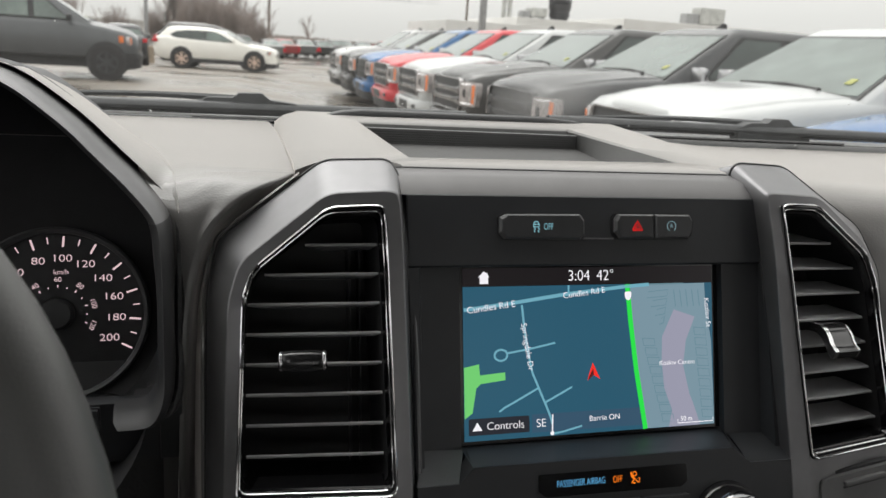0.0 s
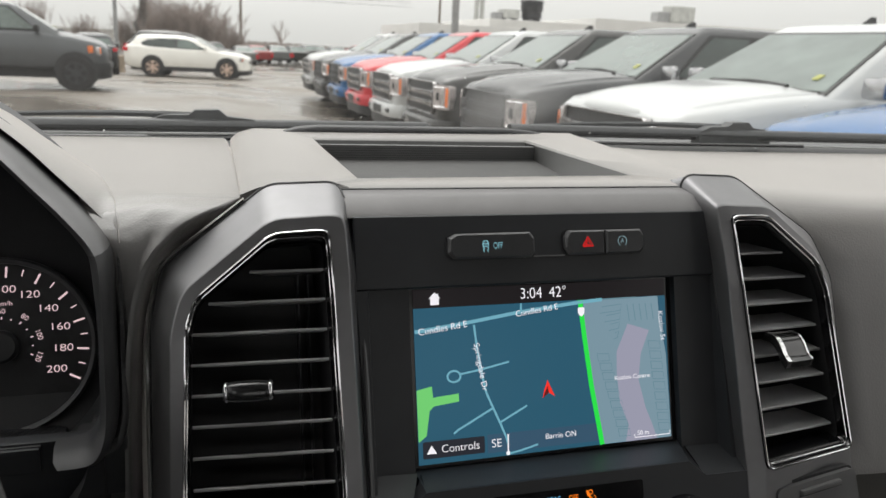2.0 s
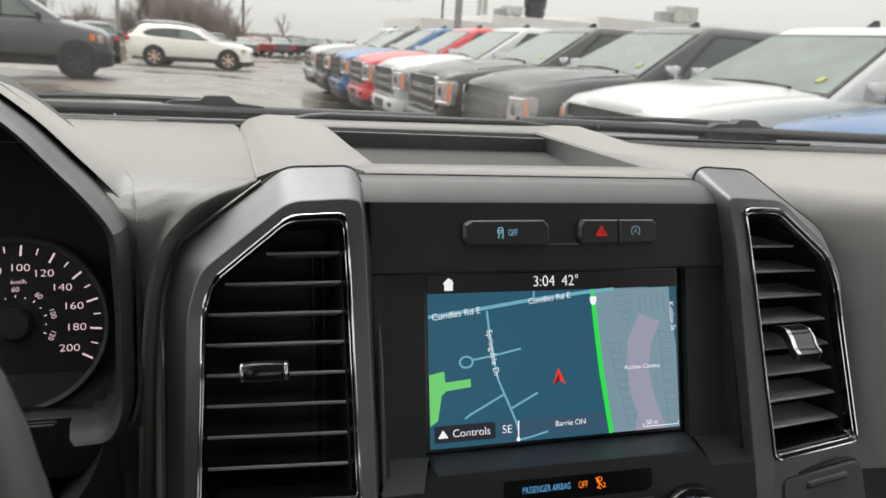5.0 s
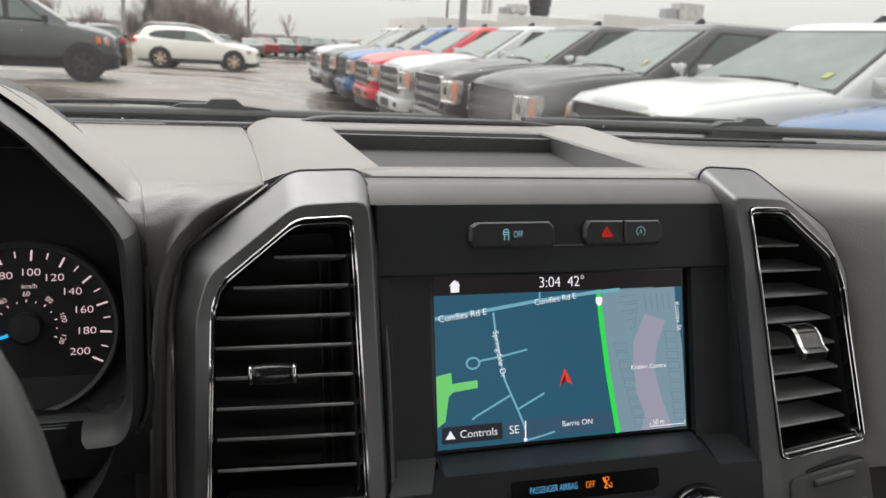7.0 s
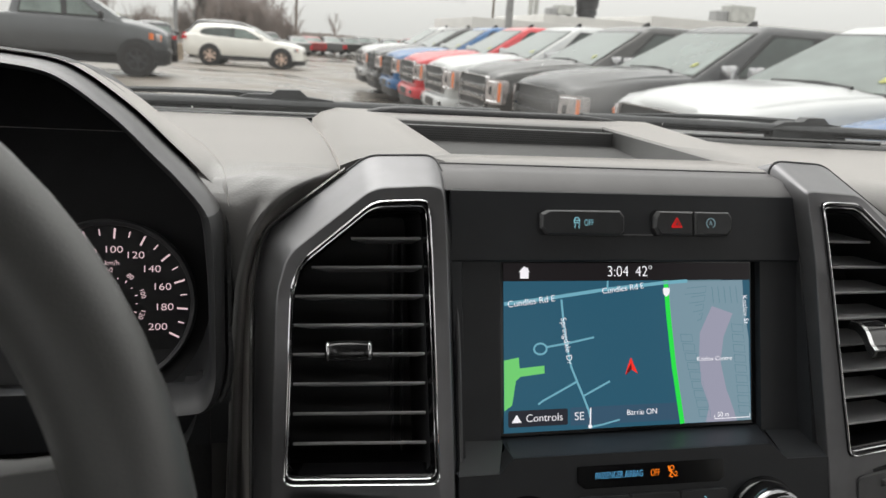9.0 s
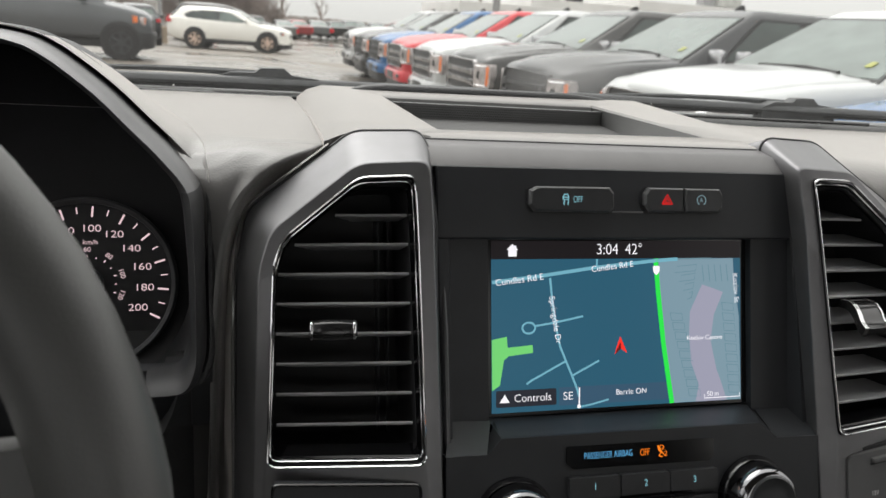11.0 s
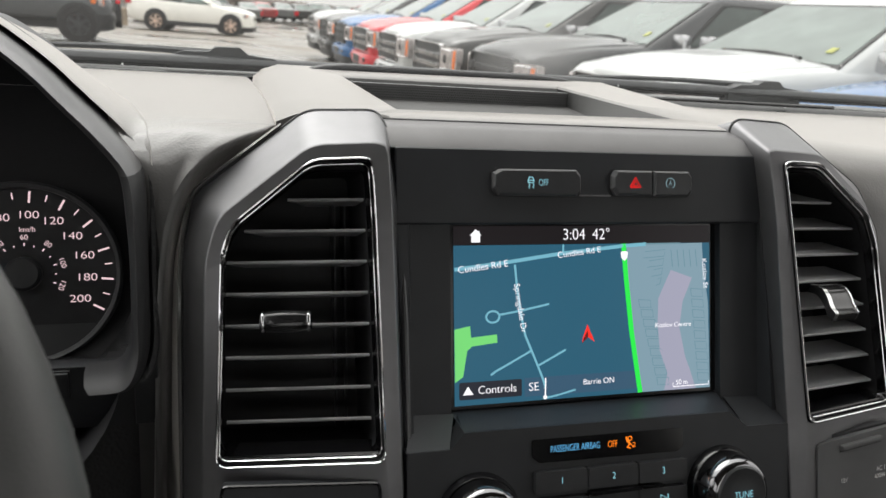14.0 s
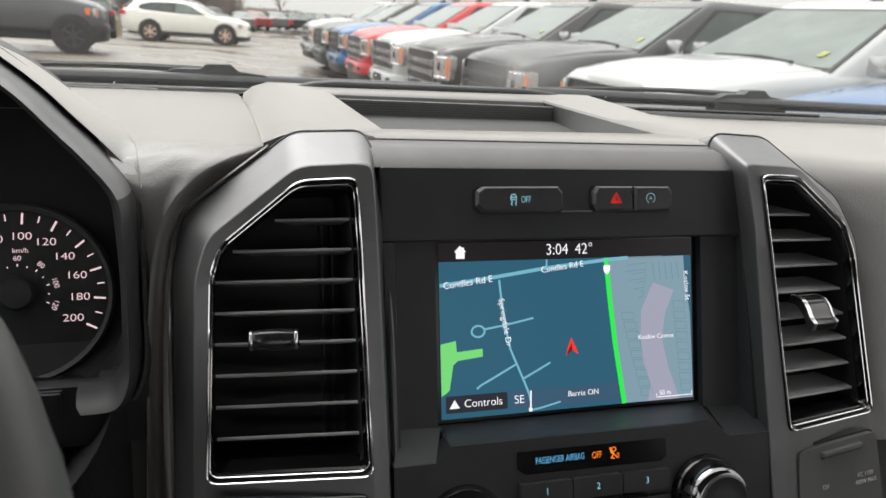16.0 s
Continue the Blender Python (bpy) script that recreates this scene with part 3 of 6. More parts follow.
bay = [[(x, y, min(z, under_foot(y) + 0.5 * max(0.0, x + 0.2515))) if k < 7 else (x, y, z) for k, (x, y, z) in enumerate(r)] for r in bay]
part("bay", loft(bay, closed=False), VINYL, dashboard, angle=80)

# ---- touchscreen ----
MAP_SEA = glow("map_land", (0.021, 0.094, 0.150), 1.0)
# paled by the side window's reflection on this part of the screen
MAP_GREY = glow("map_mall_ground", (0.185, 0.285, 0.345), 1.0)
MAP_MALL = glow("map_building", (0.31, 0.31, 0.40), 1.0)
MAP_LINE = glow("map_lane", (0.16, 0.40, 0.50), 1.0)
MAP_LOT = glow("map_lot_line", (0.13, 0.235, 0.285), 1.0)
MAP_GREEN = glow("map_park", (0.16, 0.60, 0.16), 1.0)
MAP_ROUTE = glow("map_route", (0.02, 0.66, 0.06), 1.1)
MAP_WHITE = glow("map_white", (0.90, 0.88, 0.92), 1.0)
MAP_RED = glow("map_arrow", (0.9, 0.03, 0.02), 1.0)
MAP_DARKRED = glow("map_arrow_shade", (0.12, 0.01, 0.01), 1.0)
MAP_BAR = glow("status_bar", (0.010, 0.008, 0.009), 1.0)
MAP_KEY = glow("map_button", (0.018, 0.020, 0.028), 1.0)
MAP_STRIP = glow("map_strip", (0.035, 0.085, 0.14), 1.0)

screen = thing("touchscreen", "lit touchscreen showing a street map", "screen", STACK)
part("screen_glass", prism([(-0.0905, -0.0548), (0.0925, -0.0548), (0.0925, 0.0545), (-0.0905, 0.0545)], 0.0006, 0.006, 0.0005), GLASS_BLACK, screen, smooth=False)
display = part("map_display", flat([(-0.087, -0.0525), (0.087, -0.0525), (0.087, 0.0413), (-0.087, 0.0413)], 0.0002), MAP_SEA, screen, "street map in teal with pale roads", smooth=False)
part("status_bar", flat([(-0.087, 0.0415), (0.087, 0.0415), (0.087, 0.0525), (-0.087, 0.0525)], 0.0002), MAP_BAR, screen, smooth=False)
Y1, Y2, Y3 = -0.0003, -0.0006, -0.0009
THIN = 0.0002


def drawn(name, bm, mat, label=""):
    return part(name, bm, mat, display, label, smooth=False)


drawn("mall_ground", flat([(0.0263, 0.0404), (0.0812, 0.0412), (0.0819, 0.0271), (0.0856, 0.0026), (0.0868, -0.0523), (0.0366, -0.0523), (0.0307, -0.0143), (0.0271, 0.0186)], Y1, THIN), MAP_GREY)
drawn("mall_building", flat([(0.0579, 0.0241), (0.0734, 0.0189), (0.0664, 0.0037), (0.0640, -0.0129), (0.0683, -0.0317), (0.0714, -0.0393), (0.0760, -0.0523), (0.0527, -0.0523), (0.0552, -0.0417), (0.0496, -0.0266), (0.0482, -0.0082), (0.0488, 0.0065)], Y2, THIN), MAP_MALL)
lots = []
for k in range(9):
    z = 0.006 - k * 0.0062
    x = 0.0345 + 0.0016 * k
    lots.append(strip([(x, z), (x + 0.0085, z - 0.0006), (x + 0.009, z - 0.0052), (x + 0.0008, z - 0.0048), (x, z)], 0.0005, Y2, THIN))
for k in range(9):
    z = 0.012 - k * 0.0068
    x = 0.0725 + 0.0006 * k
    lots.append(strip([(x, z), (x + 0.0085, z - 0.0008), (x + 0.009, z - 0.0056), (x + 0.0006, z - 0.005), (x, z)], 0.0005, Y2, THIN))
for k in range(4):
    z = 0.036 - k * 0.0058
    lots.append(strip([(0.0395 + 0.003 * k, z), (0.054 - 0.001 * k, z + 0.0012), (0.053 - 0.001 * k, z - 0.003), (0.038 + 0.003 * k, z - 0.004)], 0.0005, Y2, THIN))
for k in range(5):
    x = 0.058 + k * 0.0045
    lots.append(strip([(x, 0.037), (x + 0.0012, 0.026)], 0.0005, Y2, THIN))
for lot in lots:
    drawn("parking_bay", lot, MAP_LOT)
drawn("road", strip([(-0.0867, 0.0273), (-0.0566, 0.0307), (-0.0189, 0.0357), (0.0235, 0.0398), (0.0398, 0.0408)], 0.0022, Y2, THIN), MAP_LINE)
drawn("road", strip([(0.0398, 0.0409), (0.0649, 0.0411)], 0.0009, Y2, THIN), MAP_LOT)
drawn("road", strip([(-0.0171, 0.0412), (-0.0173, 0.0364)], 0.0011, Y2, THIN), MAP_LINE)
drawn("road", strip([(-0.0489, 0.0296), (-0.0475, 0.0153), (-0.0448, -0.0022), (-0.0425, -0.0128), (-0.0384, -0.0225), (-0.0342, -0.0322), (-0.0307, -0.0409), (-0.0297, -0.0451)], 0.0013, Y2, THIN), MAP_LINE)
drawn("road", strip([(-0.0587, 0.0001), (-0.0450, 0.0020), (-0.0268, 0.0054)], 0.0012, Y2, THIN), MAP_LINE)
drawn("road", strip([(-0.0631 + 0.0042 * math.cos(a * math.pi / 8), -0.001 + 0.0034 * math.sin(a * math.pi / 8)) for a in range(17)], 0.0012, Y2, THIN), MAP_LINE)
drawn("road", strip([(-0.0383, -0.0221), (-0.0542, -0.0299), (-0.0616, -0.0334), (-0.0646, -0.0355)], 0.0012, Y2, THIN), MAP_LINE)
drawn("road", strip([(-0.0342, -0.0315), (-0.0159, -0.0228)], 0.0012, Y2, THIN), MAP_LINE)
drawn("road", strip([(-0.0299, -0.0514), (-0.0211, -0.0501), (-0.0095, -0.0476)], 0.0011, Y2, THIN), MAP_LINE)
drawn("park", flat([(-0.087, -0.0076), (-0.0774, -0.0059), (-0.0769, -0.0127), (-0.0606, -0.0115), (-0.0604, -0.0163), (-0.0763, -0.0179), (-0.0793, -0.0204), (-0.0819, -0.0354), (-0.0869, -0.0387)], Y2, THIN), MAP_GREEN)
drawn("caption_strip", flat([(-0.043, -0.0498), (0.0348, -0.0498), (0.0331, -0.0385), (-0.043, -0.0385)], Y1, THIN), MAP_STRIP)
drawn("route_line", strip([(0.0240, 0.0412), (0.0259, 0.0186), (0.0295, -0.0142), (0.0354, -0.0524)], 0.0032, Y2, THIN), MAP_ROUTE)
drawn("road_shield", flat(rounded([(0.0220, 0.0365), (0.0268, 0.0365), (0.0266, 0.0325), (0.0244, 0.0304), (0.0222, 0.0325)], 0.001, 2), Y3, THIN), MAP_WHITE)
drawn("position_arrow", flat([(-0.0014, -0.0118), (-0.0010, -0.0158), (-0.0050, -0.0190), (-0.0041, -0.0165)], Y3 - 0.0004, THIN), MAP_DARKRED)
drawn("position_arrow", flat([(-0.0014, -0.0080), (-0.0013, -0.0160), (-0.0052, -0.0190), (-0.0040, -0.0145)], Y3 - 0.0002, THIN), MAP_RED)
drawn("position_arrow", flat([(-0.0014, -0.0080), (0.0035, -0.0188), (-0.0013, -0.0155)], Y3, THIN), MAP_RED)
drawn("button_plate", flat(rounded([(-0.0844, -0.0490), (-0.0450, -0.0490), (-0.0450, -0.0388), (-0.0844, -0.0388)], 0.001, 2), Y2, THIN), MAP_KEY)
drawn("button_arrow", flat([(-0.0822, -0.0462), (-0.0758, -0.0462), (-0.0790, -0.0411)], Y3, THIN), MAP_WHITE)
drawn("home_icon", flat([(-0.0774, 0.0470), (-0.0763, 0.0470), (-0.0763, 0.0430), (-0.0709, 0.0430), (-0.0709, 0.0470), (-0.0698, 0.0470), (-0.0712, 0.0484), (-0.0712, 0.0497), (-0.0722, 0.0497), (-0.0722, 0.0493), (-0.0736, 0.0508)], Y3, THIN), MAP_WHITE)
drawn("scale_bar", strip([(0.0591, -0.0480), (0.0591, -0.0503), (0.0855, -0.0503), (0.0855, -0.0480)], 0.0005, Y3, THIN), MAP_WHITE)
drawn("compass_needle", strip([(-0.0295, -0.0392), (-0.0298, -0.0495)], 0.0008, Y3, THIN), MAP_WHITE)
drawn("compass_dot", flat([(-0.0299 + 0.0013 * math.cos(a), -0.0508 + 0.0013 * math.sin(a)) for a in [i * 0.524 for i in range(12)]], Y3, THIN), MAP_WHITE)


def caption(text, x, z, size, turn=0, squeeze=1.0, mat=MAP_WHITE):
    drawn("caption", moved(lettering(text, size, thick=0.0001, squeeze=squeeze), pose(x, Y3, z) @ pose(0, 0, 0, 0, -turn, 0)), mat)


caption("3:04", -0.0100, 0.0470, 0.0098, 0, 0.92)
caption("42°", 0.0085, 0.0470, 0.0098, 0, 0.92)
caption("Cundles Rd E", -0.0690, 0.0286, 0.0058, 6.5)
caption("Cundles Rd E", -0.0065, 0.0362, 0.0054, 6.5)
caption("Springdale Dr", -0.0457, 0.0035, 0.0054, -81)
caption("Kozlov St", 0.0830, 0.0215, 0.0050, -86)
caption("Kozlov Centre", 0.0594, -0.0107, 0.0042, 0, 1.05)
caption("Barrie ON", 0.0064, -0.0434, 0.0050)
caption("50 m", 0.0655, -0.0478, 0.0046, 0, 0.95)
caption("SE", -0.0372, -0.0442, 0.0072)
caption("Controls", -0.0606, -0.0440, 0.0068)

# ---- the button row over the screen ----
YB = -0.0095


def push_button(name, label, poly, group=""):
    b = thing(name, label, "button", STACK, group)
    cx, cz = sum(p[0] for p in poly) / len(poly), sum(p[1] for p in poly) / len(poly)
    grown = lambda o: [(x + o * (1 if x > cx else -1), z + o * (1 if z > cz else -1)) for x, z in poly]
    part("well", prism(grown(0.0007), YB - 0.0007, YB + 0.004, 0.0002), DUCT, b)
    part("cap", prism(grown(-0.0013), YB - 0.0047, YB + 0.003, 0.0003, 1), BUTTON, b)
    # the light caught by the bevel is put into its paler colour
    part("cap_edge", loft([[(x, YB - 0.0006, z) for x, z in grown(-0.0002)], [(x, YB - 0.0032, z) for x, z in grown(-0.0002)], [(x, YB - 0.0048, z) for x, z in grown(-0.0016)]]), BEVEL, b, "bevelled edge paled as its highlight", angle=20)
    return b


traction = push_button("traction_button", "black push button with a pale blue traction legend", [(-0.0674, 0.0738), (-0.0640, 0.0700), (-0.0140, 0.0695), (-0.0112, 0.0722), (-0.0113, 0.0823), (-0.0142, 0.0857), (-0.0628, 0.0855), (-0.0671, 0.0832)])
YL = YB - 0.0047
part("legend", moved(lettering("OFF", 0.0057, thick=0.0001, squeeze=0.64), pose(-0.0360, YL, 0.0774)), ICE, traction, smooth=False)
car = join(strip([(-0.0458, 0.0774), (-0.0458, 0.0788), (-0.0450, 0.0806), (-0.0430, 0.0806), (-0.0422, 0.0788), (-0.0422, 0.0774), (-0.0458, 0.0774)], 0.0006, YL, 0.0002), strip([(-0.0458, 0.0788), (-0.0422, 0.0788)], 0.0006, YL, 0.0002),
           strip([(-0.0454, 0.0768), (-0.0447, 0.0760), (-0.0456, 0.0750), (-0.0449, 0.0741)], 0.0005, YL, 0.0002), strip([(-0.0428, 0.0768), (-0.0421, 0.0760), (-0.0430, 0.0750), (-0.0423, 0.0741)], 0.0005, YL, 0.0002))
part("skid_icon", car, ICE, traction, smooth=False)
hazard = push_button("hazard_button", "black push button with a red warning triangle", [(0.0092, 0.0745), (0.0120, 0.0702), (0.0371, 0.0700), (0.0371, 0.0858), (0.0118, 0.0859), (0.0093, 0.0822)])
part("triangle", strip([(0.0211, 0.0755), (0.0281, 0.0755), (0.0246, 0.0812), (0.0211, 0.0755)], 0.0013, YL, 0.0002), HAZARD, hazard, smooth=False)
part("triangle", strip([(0.0230, 0.0764), (0.0262, 0.0764), (0.0246, 0.0792), (0.0230, 0.0764)], 0.0008, YL, 0.0002), HAZARD, hazard, smooth=False)
stopstart = push_button("start_stop_button", "black push button with a pale blue ring legend", [(0.0375, 0.0700), (0.0622, 0.0700), (0.0650, 0.0730), (0.0653, 0.0824), (0.0629, 0.0858), (0.0375, 0.0858)])
part("ring_icon", strip([(0.0489 + 0.0031 * math.cos(math.radians(a)), 0.0781 + 0.0031 * math.sin(math.radians(a))) for a in range(-60, 241, 20)], 0.0004, YL, 0.0002), PALE, stopstart, smooth=False)
part("legend", moved(lettering("A", 0.0044, thick=0.0001, squeeze=0.8), pose(0.0489, YL, 0.0781)), PALE, stopstart, smooth=False)
part("accent_line", box(-0.0112, 0.0100, YB - 0.0012, YB + 0.002, 0.0699, 0.0709, 0.0003), SATIN, stack, "thin grey moulded ledge")

# ---- the airbag lamp, radio keys and knobs ----
lamp = thing("airbag_lamp", "gloss black indicator lamp with lit airbag lettering", "indicator", STACK)
part("lens", prism(rounded([(-0.0523, -0.0770), (-0.0480, -0.0803), (0.0407, -0.0815), (0.0448, -0.0785), (0.0444, -0.0680), (-0.0523, -0.0672)], 0.001, 2), -0.0324, -0.028, 0.0010, 2), GLOSS, lamp)
part("legend", moved(lettering("PASSENGER AIRBAG", 0.0056, thick=0.0001, squeeze=0.62, weight=-0.013), pose(-0.0258, -0.0326, -0.0733)), ICE2, lamp, smooth=False)
part("legend", moved(lettering("OFF", 0.0058, thick=0.0001, squeeze=0.62, weight=-0.013), pose(-0.0022, -0.0326, -0.0736)), AMBER, lamp, smooth=False)
part("airbag_icon", join(strip([(0.0090 + 0.0013 * math.cos(i * 0.628), -0.0712 + 0.0013 * math.sin(i * 0.628)) for i in range(11)], 0.0005, -0.0325, 0.0002),
                         strip([(0.0066, -0.0700), (0.0072, -0.0728), (0.0088, -0.0742), (0.0072, -0.0762), (0.0094, -0.0768)], 0.0009, -0.0325, 0.0002), strip([(0.0062, -0.0706), (0.0112, -0.0764)], 0.0005, -0.0325, 0.0002)), AMBER, lamp, smooth=False)
part("legend", moved(lettering("2", 0.0044, thick=0.0001), pose(0.0118, -0.0326, -0.0752)), AMBER, lamp, smooth=False)


def key(x0, x1, z0, z1, text, slope=-0.01, size=0.0056):
    k = thing("radio_key", "black radio key with a pale blue legend", "button", STACK, "radio keys")
    part("cap", prism(rounded([(x0, z0 + slope * x0), (x1, z0 + slope * x1), (x1, z1 + slope * x1), (x0, z1 + slope * x0)], 0.0012, 2), -0.0350, -0.030, 0.0008), BUTTON, k)
    cx, cz = (x0 + x1) / 2, (z0 + z1) / 2 + slope * (x0 + x1) / 2 + 0.0003
    if text in ("<", ">"):
        s = 1 if text == ">" else -1
        part("legend", join(strip([(cx - 0.002 * s, cz - 0.0024), (cx + 0.002 * s, cz), (cx - 0.002 * s, cz + 0.0024), (cx - 0.002 * s, cz - 0.0024)], 0.0006, -0.0351, 0.0002), strip([(cx + 0.0028 * s, cz - 0.0025), (cx + 0.0028 * s, cz + 0.0025)], 0.0007, -0.0351, 0.0002)), ICE, k, smooth=False)
    else:
        part("legend", moved(lettering(text, size, thick=0.0001, squeeze=0.9), pose(cx, -0.0352, cz)), ICE, k, smooth=False)


for i, text in enumerate("123"):
    key(-0.0513 + 0.0326 * i, -0.0513 + 0.0326 * i + 0.0318, -0.0972, -0.0853, text)
for i, text in enumerate(("<", "MEDIA", ">")):
    key(-0.0513 + 0.0326 * i, -0.0513 + 0.0326 * i + 0.0318, -0.1145, -0.1008, text, size=0.005)
for i in range(3):
    key(-0.0513 + 0.0326 * i, -0.0513 + 0.0326 * i + 0.0318, -0.132, -0.1175, "")
part("key_bar", prism(rounded([(-0.0180, -0.1006), (0.0140, -0.1003), (0.0140, -0.0985), (-0.0180, -0.0988)], 0.0006, 2), -0.0372, -0.031, 0.0006), GLOSS, stack)
part("key_bar", prism(rounded([(0.0150, -0.1000), (0.0290, -0.1000), (0.0290, -0.0984), (0.0150, -0.0984)], 0.0006, 2), -0.0372, -0.031, 0.0006), GLOSS, stack)


def knob(name, label, x, z, text, y=-0.031, r=0.0225, depth=0.020):
    k = thing(name, label, "knob", STACK @ pose(x, y, z))
    part("skirt", lathe([(r * 1.16, 0.0), (r * 1.16, 0.002), (r * 1.08, 0.005)], 48), GLOSS, k)
    part("chrome_ring", lathe([(r * 1.06, 0.004), (r * 1.04, depth * 0.55), (r * 0.97, depth * 0.80), (r * 0.86, depth * 0.95), (r * 0.80, depth * 0.97)], 48), SMOKED, k, "smoked chrome knob ring")
    part("cap", lathe([(r * 0.81, depth * 0.6), (r * 0.80, depth * 0.97), (r * 0.74, depth * 1.03), (r * 0.70, depth * 1.01), (r * 0.4, depth * 1.01), (0.0005, depth * 1.01)], 48), BUTTON, k)
    if text:
        part("legend", moved(lettering(text, 0.0056, thick=0.0001, squeeze=0.9), pose(0, -depth * 1.05, 0.0)), ICE, k, smooth=False)


knob("tune_knob", "round black tuning knob with a chrome ring", 0.0722, -0.1048, "TUNE", r=0.0208)
knob("volume_knob", "round black volume knob with a chrome ring", -0.0842, -0.1060, "VOL", r=0.0208)

# ---- drive mode switch and power outlet ----
drive = thing("drive_switch", "rotary four-wheel-drive switch on a black plate", "switch", STACK)
part("plate", prism(rounded([(-0.2190, -0.140), (-0.1385, -0.144), (-0.1400, -0.0805), (-0.2185, -0.0745)], 0.003, 3), -0.0365, -0.028, 0.0012), FASCIA, drive)
part("rim", tube([(x, -0.0366, z) for x, z in rounded([(-0.2190, -0.140), (-0.1385, -0.144), (-0.1400, -0.0805), (-0.2185, -0.0745)], 0.003, 3)], 0.0009, 6, closed=True), GLOSS, drive)
part("legend", moved(lettering("2H", 0.0045, thick=0.0001, squeeze=0.9), pose(-0.1620, -0.0370, -0.0935)), ICE2, drive, smooth=False)
knob("drive_mode_knob", "round smoked chrome drive mode knob", -0.1805, -0.1105, "", y=-0.036, r=0.0175)
outlet = thing("power_outlet", "closed black power outlet covers with printed ratings", "power outlet", STACK)
part("frame", prism(rounded([(0.1345, -0.155), (0.2130, -0.155), (0.2042, -0.0768), (0.1345, -0.0842)], 0.004, 3), -0.0310, -0.026, 0.0006), DUCT, outlet, "dark gap round the cover")
part("cover", prism(rounded([(0.1408, -0.155), (0.2120, -0.155), (0.2030, -0.0782), (0.1408, -0.0860)], 0.004, 4), -0.0352, -0.026, 0.0020, 3), COVER, outlet)
part("lip", moved(box(-0.0160, 0.0160, -0.0030, 0.003, -0.0017, 0.0017, 0.001), pose(0.1738, -0.0352, -0.0872, 0, -7.5, 0)), COVER, outlet, "raised finger lip")
# the lip's shadow, laid on as a dark strip
part("lip_shadow", moved(box(-0.0165, 0.0165, -0.0006, 0.003, -0.0006, 0.0006, 0.0002), pose(0.1740, -0.0352, -0.0896, 0, -7.5, 0)), DUCT, outlet, "dark strip standing for the shadow under the lip")
for text, x, z, turn in (("12V", 0.1610, -0.1105, 0), ("AC 110V", 0.1935, -0.1050, 0), ("400W MAX", 0.1940, -0.1098, 0)):
    part("legend", moved(lettering(text, 0.0042, thick=0.0001, squeeze=0.85), pose(x, -0.0356, z, 0, -5, 0)), LEGEND, outlet, smooth=False)

# ---- instrument cluster ----
cluster = thing("instrument_cluster", "black instrument binnacle with a lit speedometer", "instrument cluster", DASH)
CX = -0.425  # the driver's centre line
half = [(-0.425, 0.1595), (-0.393, 0.1575), (-0.36, 0.1544), (-0.342, 0.147), (-0.324, 0.136), (-0.306, 0.124), (-0.288, 0.109), (-0.271, 0.096), (-0.254, 0.0805), (-0.2502, 0.070), (-0.2497, 0.05), (-0.2489, 0.015), (-0.2480, -0.010), (-0.2500, -0.022), (-0.2545, -0.0285), (-0.2620, -0.0295), (-0.2717, -0.0295)]


loop = chaikin([(2 * CX - x, z) for x, z in half[::-1]] + half[1:])


deep = chaikin([(2 * CX + 0.30, -0.092), (2 * CX + 0.262, -0.060)] + [(2 * CX - x, z) for x, z in half[-4::-1]] + half[1:-3] + [(-0.262, -0.060), (-0.30, -0.092)])


def hood_ring(k, dy, line=None):
    """The binnacle's outline drawn in towards its middle by k; it rakes back towards the windscreen, the more so higher up."""
    wide = lambda z: k if line else k + 0.45 * max(0, k - 0.03) * smooth(0.02, 0.09, z)  # the rim is broader over the dials
    return [(x + (CX - x) * wide(z), 0.05 + (z - 0.075) * (0.5 + 0.5 * smooth(0.04, 0.11, z)) + dy, z + (0.045 - z) * wide(z) * (1 if line else 1 + 1.2 * smooth(0.0, -0.024, z))) for x, z in (line or loop)]


for s in (-1, 1):
    side = [i for i, (x, z) in enumerate(loop) if z < 0.076 and (x - CX) * s > 0]
    part("lower_shell", loft([[hood_ring(k, dy)[i] for i in side] for k, dy in ((0.002, 0.05), (-0.004, 0.006), (0.0, 0.001), (0.004, -0.002), (0.016, -0.002), (0.03, 0.006))], closed=False), VINYL_DARK, cluster, angle=70)
part("groove", loft([hood_ring(0.004, 0.004), hood_ring(0.006, 0.03), hood_ring(0.033, 0.03), hood_ring(0.033, 0.006)], closed=False), DUCT, cluster)


def along(line, n):
    """n + 1 points evenly spaced along a line."""
    line = [Vector(p) for p in line]
    d = [0]
    for a, b in zip(line, line[1:]):
        d.append(d[-1] + (b - a).length)
    out = []
    for i in range(n + 1):
        t = d[-1] * i / n
        k = max(j for j in range(len(line) - 1) if d[j] <= t + 1e-9)
        out.append(line[k].lerp(line[k + 1], min(1, (t - d[k]) / (d[k + 1] - d[k]))))
    return out


